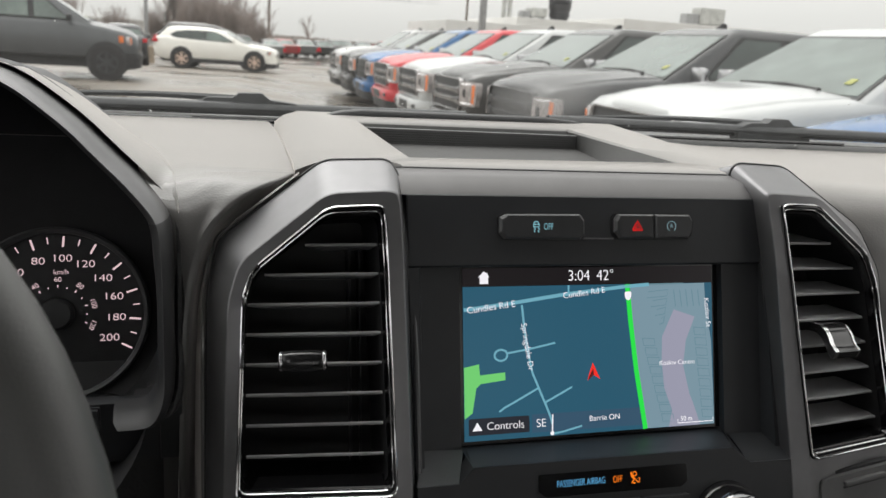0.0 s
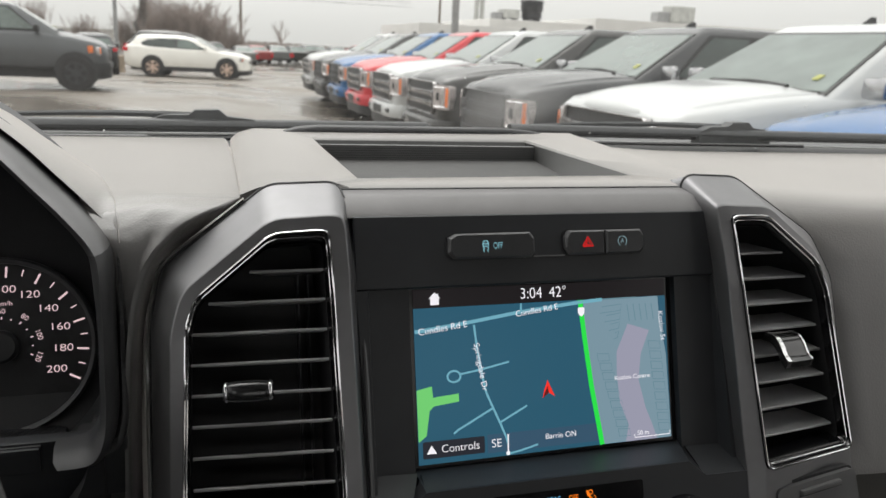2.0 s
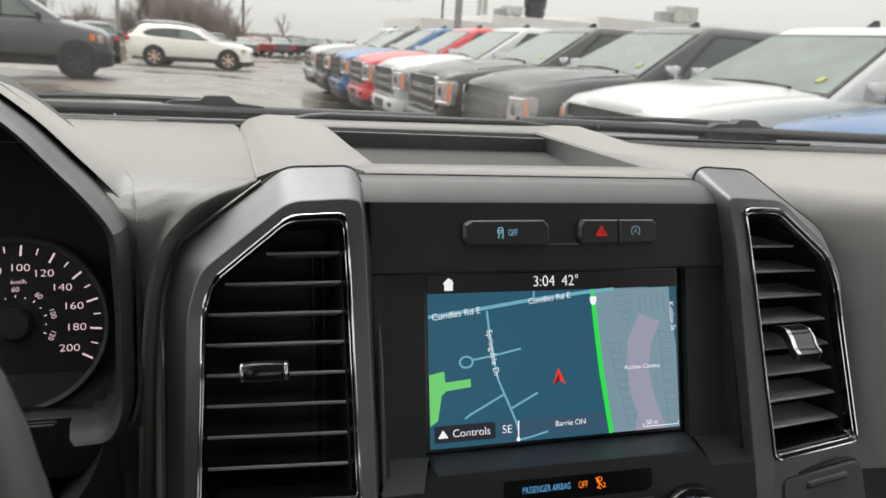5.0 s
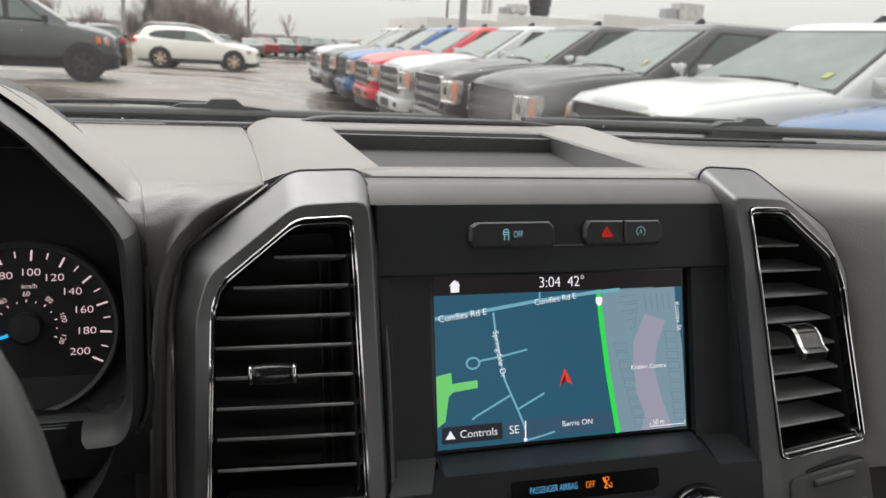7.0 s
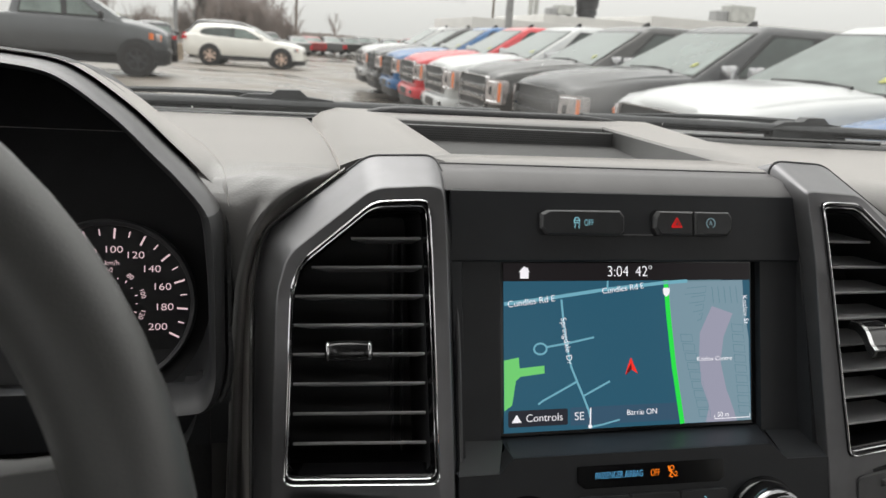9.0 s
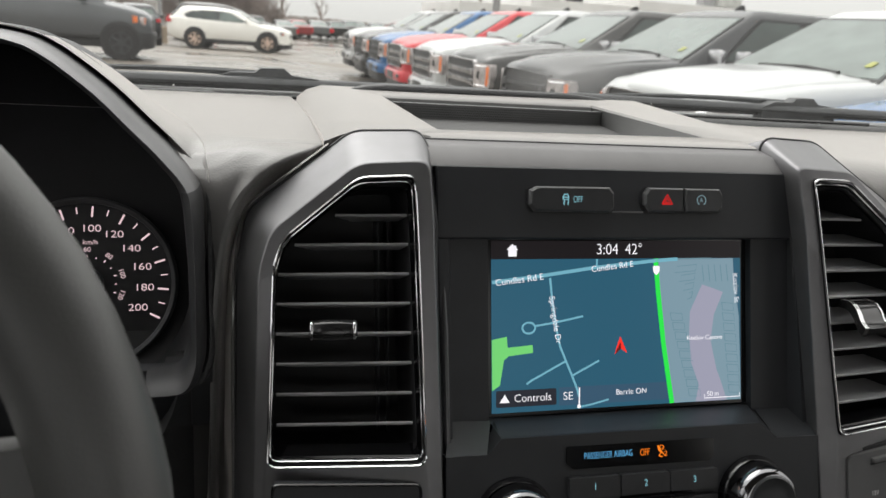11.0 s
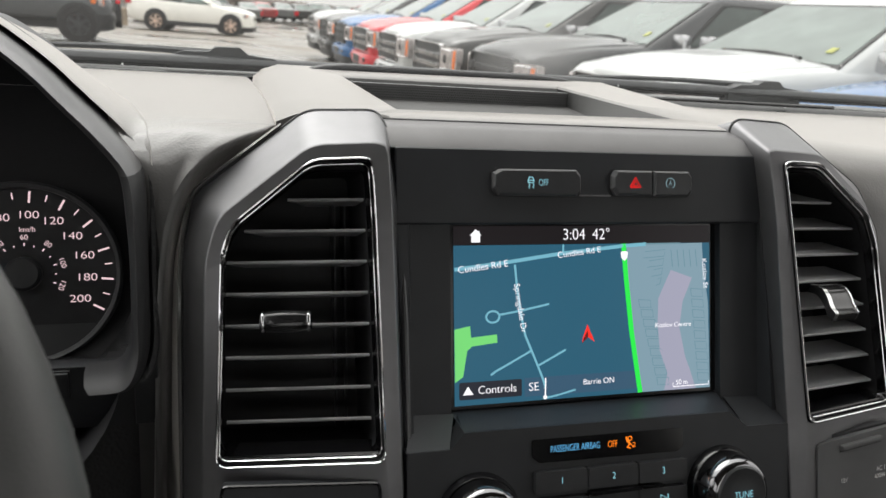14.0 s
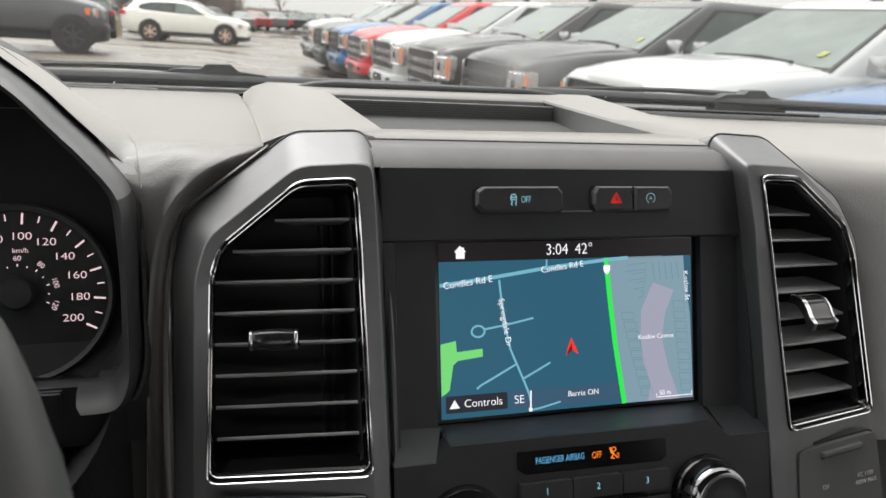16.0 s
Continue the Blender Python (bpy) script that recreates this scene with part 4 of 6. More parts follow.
# the cover over the dials flows back from the rim and ends in a thin step on the pad
brim = [p for p in hood_ring(0.003, 0.002) if p[0] >= CX - 1e-6 and p[2] > 0.079]
foot = along(chaikin([(-0.425, 0.43, 0.0945), (-0.39, 0.40, 0.0955), (-0.35, 0.344, 0.0965), (-0.314, 0.265, 0.0990), (-0.289, 0.199, 0.0996), (-0.2747, 0.16, 0.0990), (-0.2645, 0.1166, 0.0980), (-0.2575, 0.0850, 0.0962), (-0.2545, 0.066, 0.0910), (-0.2528, 0.055, 0.0840), (-0.2522, 0.047, 0.0770)], 2), 36)
cover = []
for a, f in zip(along(brim, 36), foot):
    inward = a + Vector((-0.0016, 0.012, -0.0016))
    m1, m2 = a.lerp(f, 0.12) + Vector((0, 0, 0.10)) * (a.z - f.z), a.lerp(f, 0.5) + Vector((0, 0, 0.22)) * (a.z - f.z)
    m3 = a.lerp(f, 0.85) + Vector((0, 0, 0.10)) * (a.z - f.z)
    cover.append([inward, a, m1, m2, m3, f, f + Vector((0.0008, 0.0006, -0.0012)), f + Vector((0.001, 0.002, -0.008))])
cover = [[(2 * CX - x, y, z) for x, y, z in r] for r in cover[:0:-1]] + cover
part("hood", loft(cover, closed=False), VINYL, cluster, "charcoal vinyl cover over the dials", angle=60)
PROFILE = ((0.029, 0.010), (0.025, -0.004), (0.028, -0.014), (0.037, -0.022), (0.050, -0.026), (0.066, -0.022), (0.075, -0.010), (0.077, 0.002))
over = [i for i, (x, z) in enumerate(loop) if z > 0.075]
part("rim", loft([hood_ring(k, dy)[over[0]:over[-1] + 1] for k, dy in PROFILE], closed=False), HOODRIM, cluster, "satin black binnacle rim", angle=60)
for a, b, end in ((0, over[0] + 1, 0), (over[-1], len(loop), -1)):  # the legs of the same rim, darkened for shade, which end in short feet
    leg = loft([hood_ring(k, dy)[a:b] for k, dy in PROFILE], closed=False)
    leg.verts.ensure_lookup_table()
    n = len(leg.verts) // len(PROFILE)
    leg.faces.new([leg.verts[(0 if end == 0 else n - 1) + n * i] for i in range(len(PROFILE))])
    part("rim_leg", leg, LEG_SHADED, cluster, angle=60)
part("inner_shroud", loft([hood_ring(0.076, -0.004, line=deep), hood_ring(0.076, 0.03, line=deep), hood_ring(0.082, 0.07, line=deep), hood_ring(0.09, 0.13, line=deep)], closed=False, cap1=True), SHROUD, cluster, angle=50)
part("back_panel", box(-0.60, -0.264, 0.205, 0.215, -0.25, 0.088), VINYL_DARK, cluster)
part("apron", loft([[(x, 0.005, -0.0225), (x, 0.010, -0.0235), (x, 0.06, -0.055), (x, 0.118, -0.082)] for x in (-0.60, -0.42, -0.262)], closed=False), DUCT, cluster)
part("lower_trim", box(-0.60, -0.2495, 0.004, 0.014, -0.057, -0.0212, 0.001), FASCIA, cluster)
part("button_gap", box(-0.3135, -0.2922, 0.0026, 0.006, -0.0380, -0.0226, 0.0008), DUCT, cluster)
part("trip_button", box(-0.3125, -0.2930, 0.0005, 0.006, -0.0372, -0.0234, 0.0012), FASCIA, cluster, "small black trip button")
part("panel_seam", box(-0.2626, -0.2614, 0.002, 0.008, -0.056, -0.034), DUCT, cluster)
part("knee_panel", box(-0.66, -0.246, 0.040, 0.055, -0.30, -0.050, 0.004), VINYL_DARK, cluster)

dial = part("speedometer", lathe([(0.0545, 0.0), (0.0545, 0.001)], 64), DIAL, cluster, "black speedometer with pale pink figures", at=DASH.inverted() @ STACK @ pose(-0.3355, 0.125, 0.0252))
part("dial_ring", lathe([(0.0590, -0.004), (0.0590, 0.006), (0.0575, 0.008), (0.0550, 0.006), (0.0545, 0.001)], 64), BEVEL, dial, "dark grey dial ring")
part("hub", lathe([(0.011, 0.001), (0.0108, 0.006), (0.009, 0.0075), (0.0005, 0.008)], 32), BUTTON, dial)


def ang(v):
    return math.radians(86.0 - 1.138 * (v - 100))


for v in range(0, 201, 10):
    a = ang(v)
    r0, r1 = (0.0455, 0.0528) if v % 20 == 0 else (0.0478, 0.0522)
    part("tick", strip([(r * math.cos(a), r * math.sin(a)) for r in (r0, r1)], 0.0013 if v % 20 == 0 else 0.0008, -0.0012, 0.0001), PINKWHITE, dial, smooth=False)
    if v % 20 == 0:
        r = 0.0376 if v in (60, 80, 100, 120) else 0.0367
        part("figure", moved(lettering(str(v), 0.0069, thick=0.0001, squeeze=1.28), pose(r * math.cos(a), -0.0013, r * math.sin(a))), PINKWHITE, dial, smooth=False)
part("figure", moved(lettering("H", 0.0062, thick=0.0001, squeeze=1.1), pose(-0.0475, -0.0013, 0.0640)), PINKWHITE, dial, smooth=False)
part("figure", moved(lettering("km/h", 0.0048, thick=0.0001), pose(0.002, -0.0013, 0.0282)), PINKWHITE, dial, smooth=False)
for v in range(0, 121, 10):
    a = ang(v * 1.609)
    if v % 20 == 0:
        part("figure", moved(lettering(str(v), 0.0048, thick=0.0001), pose(0.0232 * math.cos(a), -0.0013, 0.0232 * math.sin(a)) @ pose(0, 0, 0, 0, -(math.degrees(a) - 90), 0)), PINKWHITE, dial, smooth=False)
    part("tick", strip([(r * math.cos(a), r * math.sin(a)) for r in (0.0178, 0.0188 if v % 20 else 0.0196)], 0.0007, -0.0012, 0.0001), PINKWHITE, dial, smooth=False)
part("needle", strip([(r * math.cos(ang(0)), r * math.sin(ang(0))) for r in (0.010, 0.047)], 0.0022, -0.005, 0.0008), NEEDLE, dial, "lit blue needle", smooth=False)
part("column_cover", moved(box(-0.14, 0.13, -0.04, 0.10, -0.05, 0.0, 0.008), pose(-0.425, 0.03, -0.062)), VINYL_DARK, cluster)

# ---- steering wheel ----
WHEEL = DASH @ pose(-0.441, -0.22, 0.015, -20, 0, 0)
wheel = thing("steering_wheel", "black leather steering wheel", "steering wheel", WHEEL)
R = 0.173
part("rim", tube([(R * math.cos(a), 0, R * math.sin(a)) for a in [2 * math.pi * i / 72 for i in range(72)]], 0.0175, 14, closed=True), LEATHER, wheel)
part("hub", bevel(lathe([(0.075, -0.02), (0.080, 0.0), (0.07, 0.012), (0.03, 0.018), (0.0005, 0.018)], 32), 0.0), VINYL_DARK, wheel)
for s in (-1, 1):
    part("spoke", moved(loft([[(x, -0.004 - 0.006 * k, -h), (x, -0.004 - 0.006 * k, h), (x, 0.016, h), (x, 0.016, -h)] for x, h, k in ((0.06, 0.040, 2), (0.10, 0.036, 1.4), (0.135, 0.033, 0.8), (0.152, 0.034, 0.5), (0.163, 0.039, 0.3), (0.172, 0.046, 0.2))], cap0=True, cap1=True), Matrix.Diagonal((s, 1, 1, 1)) @ pose(0, 0, 0.010)), LEATHER, wheel)
part("spoke", box(-0.03, 0.03, -0.006, 0.012, -0.165, -0.06, 0.008), VINYL_DARK, wheel)
part("column", tube([(0, 0.015, 0), (0, 0.26, 0)], 0.035, 20), VINYL_DARK, wheel)

# ---- the cab round the camera ----
def cab_wall(name, bm, label, mat=TRIM_IN):
    ob = part(name, bm, mat, None, smooth=False)
    ob.matrix_basis = DASH
    return tagged(ob, label, "wall", kind="structure")


cab_wall("floor", box(-0.92, 0.92, -1.75, 0.5, -0.80, -0.74), "plain grey carpeted cab floor")
cab_wall("ceiling", box(-0.80, 0.80, -1.75, -0.12, 0.585, 0.64), "unseen grey cab headliner over the seats, darkened to dim reflections", HEADLINER)
cab_wall("wall_back", join(box(-0.92, 0.92, -1.75, -1.69, -1.33, 0.10), box(-0.92, 0.92, -1.75, -1.69, 0.50, 0.585), box(-0.92, -0.72, -1.75, -1.69, 0.1, 0.5), box(0.72, 0.92, -1.75, -1.69, 0.1, 0.5)), "plain cab back wall with a wide window opening")
for s, nm in ((-1, "wall_left"), (1, "wall_right")):
    a, b = sorted((s * 0.86, s * 0.92))
    # unseen sills: the driver's is raised to block light, the other lowered for more
    sill = -0.10 if s > 0 else 0.10
    cab_wall(nm, join(box(a, b, -1.69, 0.50, -1.33, sill), box(a - 0.06 * (s > 0), b + 0.06 * (s < 0), -1.69, -0.12, 0.53, 0.60), box(a, b, -1.69, -1.40, sill, 0.53), box(a, b, -0.62, -0.50, sill, 0.53)), "plain unseen cab side with doors and window openings set for the light")
    pillar = tube([(s * 0.86, 0.50, 0.03), (s * 0.82, 0.36, 0.16), (s * 0.74, 0.08, 0.40), (s * 0.68, -0.12, 0.58)], [0.04, 0.036, 0.034, 0.036], 10)
    ob = tagged(part("pillar", pillar, TRIM_IN), "grey windscreen pillar trim", "pillar", kind="structure")
    ob.matrix_basis = DASH

GLASSPANE = pane("windscreen_glass", (0.97, 0.985, 0.98), haze_mix=0.02)
windscreen = thing("windscreen", "raked windscreen with fine rain specks", "windscreen", DASH, kind="structure")
glass = part("pane", loft([[(x * w, y - 0.05 * (x / 0.8) ** 2, z) for x in [-0.8 + 0.1 * i for i in range(17)]] for y, z, w in ((0.515, 0.052, 1.03), (0.36, 0.19, 1.0), (0.12, 0.39, 0.92), (-0.115, 0.585, 0.85))], closed=False), GLASSPANE, windscreen, angle=80)
glass.visible_shadow = False
WATER = pane("water_bead", (0.9, 0.92, 0.93))
beads = random.Random(8)
bead_mesh = bmesh.new()
bmesh.ops.create_icosphere(bead_mesh, subdivisions=2, radius=1)
for k in range(90):
    u, w = beads.uniform(-0.7, 0.75), beads.uniform(0.02, 0.55)
    z = 0.052 + (0.585 - 0.052) * w * 0.45
    y = 0.515 - (z - 0.052) * 1.13
    r = beads.uniform(0.0004, 0.0013)
    bead = part("rain_bead", bead_mesh.copy(), LEGEND if k % 3 == 0 else WATER, windscreen, at=pose(u, y - 0.05 * (u / 0.8) ** 2 + 0.002, z, -49, 0, 0) @ Matrix.Diagonal((r, r, r * 0.5, 1)))
    bead.visible_shadow = False

def smear_glass():
    """A greasy smear that veils what lies behind, fading out towards its edge."""
    m = bpy.data.materials.new("water_smear")
    m.use_nodes = True
    n, l = m.node_tree.nodes, m.node_tree.links
    n.remove(n["Principled BSDF"])
    tc, ball, clear, blur, mix, ripple = (n.new("ShaderNode" + k) for k in ("TexCoord", "TexGradient", "BsdfTransparent", "BsdfTranslucent", "MixShader", "MapRange"))
    ball.gradient_type = "SPHERICAL"
    blur.inputs["Color"].default_value = (0.19, 0.19, 0.188, 1)
    ripple.inputs["From Max"].default_value = 0.7
    ripple.inputs["To Max"].default_value = 0.50
    l.new(tc.outputs["Object"], ball.inputs["Vector"])
    l.new(ball.outputs["Fac"], ripple.inputs["Value"])
    l.new(ripple.outputs["Result"], mix.inputs["Fac"])
    l.new(clear.outputs["BSDF"], mix.inputs[1])
    l.new(blur.outputs["BSDF"], mix.inputs[2])
    l.new(mix.outputs["Shader"], n["Material Output"].inputs["Surface"])
    return m


smear_mesh = bmesh.new()
bmesh.ops.create_circle(smear_mesh, cap_ends=True, segments=40, radius=1)
smear = part("smear", smear_mesh, smear_glass(), windscreen, "greasy wiper smear", smooth=False, at=pose(0.134, 0.4150, 0.1355, -41.7, 0, 8) @ Matrix.Diagonal((0.080, 0.062, 1, 1)))
smear.visible_shadow = False

RUBBER = material("wiper_black", (0.042, 0.044, 0.047), 0.5, 0, 0.2, 60)
COWL = material("cowl_plastic", (0.022, 0.023, 0.025), 0.28, 0, 0.2, 30, 0.3, 300)
cowl = thing("cowl", "black plastic cowl panel below the windscreen", "cowl", DASH)
part("panel", loft([[(x, y - 0.05 * (x / 0.8) ** 2, z) for x in [-0.86 + 0.1 * i for i in range(18)]] for y, z in ((0.495, 0.060), (0.515, 0.078), (0.545, 0.084), (0.60, 0.080), (0.72, 0.045), (0.74, -0.05))], closed=False), COWL, cowl, angle=60)
# a pale tube added in place of the bright reflection along the glass
part("glass_moulding", tube([(x, 0.489 - 0.05 * (x / 0.8) ** 2, 0.0893 - 0.004 * smooth(0.0, 0.5, x)) for x in [-0.8 + 0.1 * i for i in range(17)]], 0.0016, 6), EDGE, cowl, "thin pale strip drawn as the reflection along the glass")


def wiper(x0, x1, xk, xa, label):
    """A parked wiper: pivot cap at xk, arm and long flexible blade."""
    w = thing("windscreen_wiper", label, "wiper", DASH, "windscreen wipers")
    yy = lambda x: 0.500 - 0.05 * (x / 0.8) ** 2
    xs = [x0 + (x1 - x0) * i / 16 for i in range(17)]
    bar = lambda o, z, t: [(x, yy(x) + o, z + t * smooth(0.0, 0.35, abs(x - xk))) for x in xs]
    part("blade", loft([bar(0.004, 0.0925, 0.002), bar(0.002, 0.0950, 0.003), bar(0.004, 0.1000, 0.003), bar(0.010, 0.1020, 0.003), bar(0.018, 0.0995, 0.003), bar(0.018, 0.0925, 0.002)]), RUBBER, w, angle=50)
    part("rubber_lip", tube(bar(0.001, 0.0915, 0.001), 0.0022, 6), GLOSS, w, "thin black rubber lip")
    part("arm_head", moved(bevel(loft([[(dx, -0.006, -0.009), (dx, 0.012, -0.009), (dx, 0.012, t), (dx, -0.006, t)] for dx, t in ((-0.05, 0.002), (-0.035, 0.0065), (-0.012, 0.007), (-0.006, 0.0105), (0.016, 0.011), (0.024, 0.006), (0.05, 0.004))], cap0=True, cap1=True), 0.002), pose(xk, yy(xk) + 0.002, 0.0985) @ Matrix.Diagonal((1.15, 1, 1.5, 1))), RUBBER, w)
    ends = [xk - 0.005 + (xa - xk) * i / 8 for i in range(9)]
    part("arm", tube([(x, yy(x) + 0.014, 0.1055 + 0.003 * math.sin(math.pi * min(1, (i + 1) / 9)) - 0.003 * (i / 8) ** 2) for i, x in enumerate(ends)], [0.0042 - 0.0020 * i / 8 for i in range(9)], 6), RUBBER, w, "slim black wiper arm")


wiper(0.06, -0.85, -0.205, -0.45, "parked black wiper under the windscreen")
wiper(0.17, 0.95, 0.49, 0.20, "parked black wiper under the windscreen")

# ---- outside: ground ----
def asphalt():
    m = bpy.data.materials.new("wet_asphalt")
    m.use_nodes = True
    n, l = m.node_tree.nodes, m.node_tree.links
    b = n["Principled BSDF"]
    tc = n.new("ShaderNodeTexCoord")
    wet, fine = n.new("ShaderNodeTexNoise"), n.new("ShaderNodeTexNoise")
    wet.inputs["Scale"].default_value, wet.inputs["Detail"].default_value = 0.22, 4
    fine.inputs["Scale"].default_value, fine.inputs["Detail"].default_value = 30, 6
    for t in (wet, fine):
        l.new(tc.outputs["Object"], t.inputs["Vector"])
    r = n.new("ShaderNodeMapRange")
    r.inputs["From Min"].default_value, r.inputs["From Max"].default_value = 0.42, 0.60
    r.inputs["To Min"].default_value, r.inputs["To Max"].default_value = 0.14, 0.60
    l.new(wet.outputs["Fac"], r.inputs["Value"])
    l.new(r.outputs["Result"], b.inputs["Roughness"])
    mix = n.new("ShaderNodeMixRGB")
    mix.inputs["Color1"].default_value, mix.inputs["Color2"].default_value = (0.15, 0.128, 0.106, 1), (0.29, 0.255, 0.215, 1)
    l.new(r.outputs["Result"], mix.inputs["Fac"])
    mul = n.new("ShaderNodeMixRGB")
    mul.blend_type = "MULTIPLY"
    mul.inputs["Fac"].default_value = 0.5
    l.new(mix.outputs["Color"], mul.inputs["Color1"])
    l.new(fine.outputs["Color"], mul.inputs["Color2"])
    l.new(mul.outputs["Color"], b.inputs["Base Color"])
    bp = n.new("ShaderNodeBump")
    bp.inputs["Strength"].default_value, bp.inputs["Distance"].default_value = 0.25, 0.01
    l.new(fine.outputs["Fac"], bp.inputs["Height"])
    l.new(bp.outputs["Normal"], b.inputs["Normal"])
    return m


def land(x, y):
    """The height of the ground: the lot lifts a little across the aisle and dips behind it."""
    lift = 0.27 * smooth(6, 17, y) * smooth(2.6, 0.8, x) * smooth(32, 20, y)
    dip = 0.50 * smooth(30, 50, y) * smooth(78, 60, y) * smooth(20, 11, x)
    return lift - dip - 0.04 * smooth(1.2, 2.4, x) * smooth(26, 20, y)


xs = [-900, -300, -120, -60] + [-40 + 2 * i for i in range(31)] + [40, 80, 200, 900]
ys = [-300, -60, -20] + [-8 + 2 * i for i in range(30)] + [70, 100, 160, 300, 1500]
tagged(part("ground", loft([[(x, y, land(x, y)) for x in xs] for y in ys], closed=False), asphalt(), angle=80), "wet grey asphalt of a car lot with puddles", "ground", kind="structure")

# ---- vehicles ----
def car_paint():
    """Body paint that takes each vehicle's own colour."""
    m = material("car_paint", (1, 1, 1), 0.45, 0.0, 0.06, 3, coat=0.8, rough_vary=0.1, spec=0.3)
    n, l = m.node_tree.nodes, m.node_tree.links
    n["Principled BSDF"].inputs["Coat Roughness"].default_value = 0.07
    info = n.new("ShaderNodeObjectInfo")
    mul = next(k for k in n if k.type == "VECT_MATH")
    l.new(info.outputs["Color"], mul.inputs[0])
    return m


PAINT = car_paint()
CARGLASS = material("car_glass", (0.105, 0.135, 0.122), 0.07, 0, 0.3, 2, spec=0.75)
TYRE = material("tyre", (0.022, 0.021, 0.021), 0.75, 0, 0.3, 12)
RIM = material("alloy_rim", (0.50, 0.47, 0.44), 0.35, 0.8, 0.2, 8)
RIMDARK = material("dark_rim", (0.055, 0.055, 0.058), 0.4, 0.5, 0.2, 8)
BLACKPLAST = material("black_body_plastic", (0.02, 0.02, 0.021), 0.55, 0, 0.2, 12)
SIDEGLASS = material("side_glass", (0.05, 0.062, 0.058), 0.07, 0, 0.3, 2, spec=0.5)
CARCHROME = material("car_chrome", (0.50, 0.50, 0.51), 0.18, 1.0, 0.15, 6)
BARCHROME = material("grille_chrome", (0.31, 0.30, 0.30), 0.26, 1.0, 0.25, 10)
LAMPGLASS = material("headlamp_lens", (0.46, 0.42, 0.41), 0.15, 0.3, 0.35, 14)
ORANGE = material("amber_marker", (0.80, 0.20, 0.05), 0.3)
REDLENS = material("tail_lens", (0.55, 0.02, 0.03), 0.25)
STICKER = material("yellow_sticker", (0.36, 0.37, 0.09), 0.6)


def section(x, w, zb, zt, crown=0.03, lean=0.05):
    """One closed cross-section of a car body at x."""
    pts = [(w * 0.90, zb), (w * 0.985, zb + 0.08), (w, zb + (zt - zb) * 0.55), (w - lean * 0.4, zt - 0.10), (w - lean, zt - 0.03), (w - lean - 0.06, zt), (w * 0.55, zt + crown * 0.7), (0, zt + crown)]
    ring = [(x, y, z) for y, z in pts] + [(x, -y, z) for y, z in pts[-2::-1]]
    return ring


def wheel_at(parent, x, y, r, width, rim):
    s = 1 if y > 0 else -1
    m = pose(x, y, r, 0, 0, 180 if s > 0 else 0)
    tyre = part("wheel", moved(lathe([(r * 0.62, -0.5 * width), (r * 0.94, -0.5 * width), (r, -0.36 * width), (r, 0.36 * width), (r * 0.94, 0.5 * width), (r * 0.66, 0.52 * width), (r * 0.62, 0.40 * width)], 28), m), TYRE, parent)
    rimb = [lathe([(r * 0.66, 0.30 * width), (r * 0.66, 0.44 * width), (r * 0.60, 0.46 * width), (r * 0.58, 0.28 * width), (0.02, 0.26 * width)], 28)]
    for k in range(6):
        a = k * math.pi / 3
        rimb.append(moved(box(-0.035, 0.035, -0.46 * width, -0.25 * width, 0.0, r * 0.62, 0.012, 1), pose(0, 0, 0, 0, math.degrees(a), 0)))
    part("rim", moved(join(*rimb), m), rim, tyre)


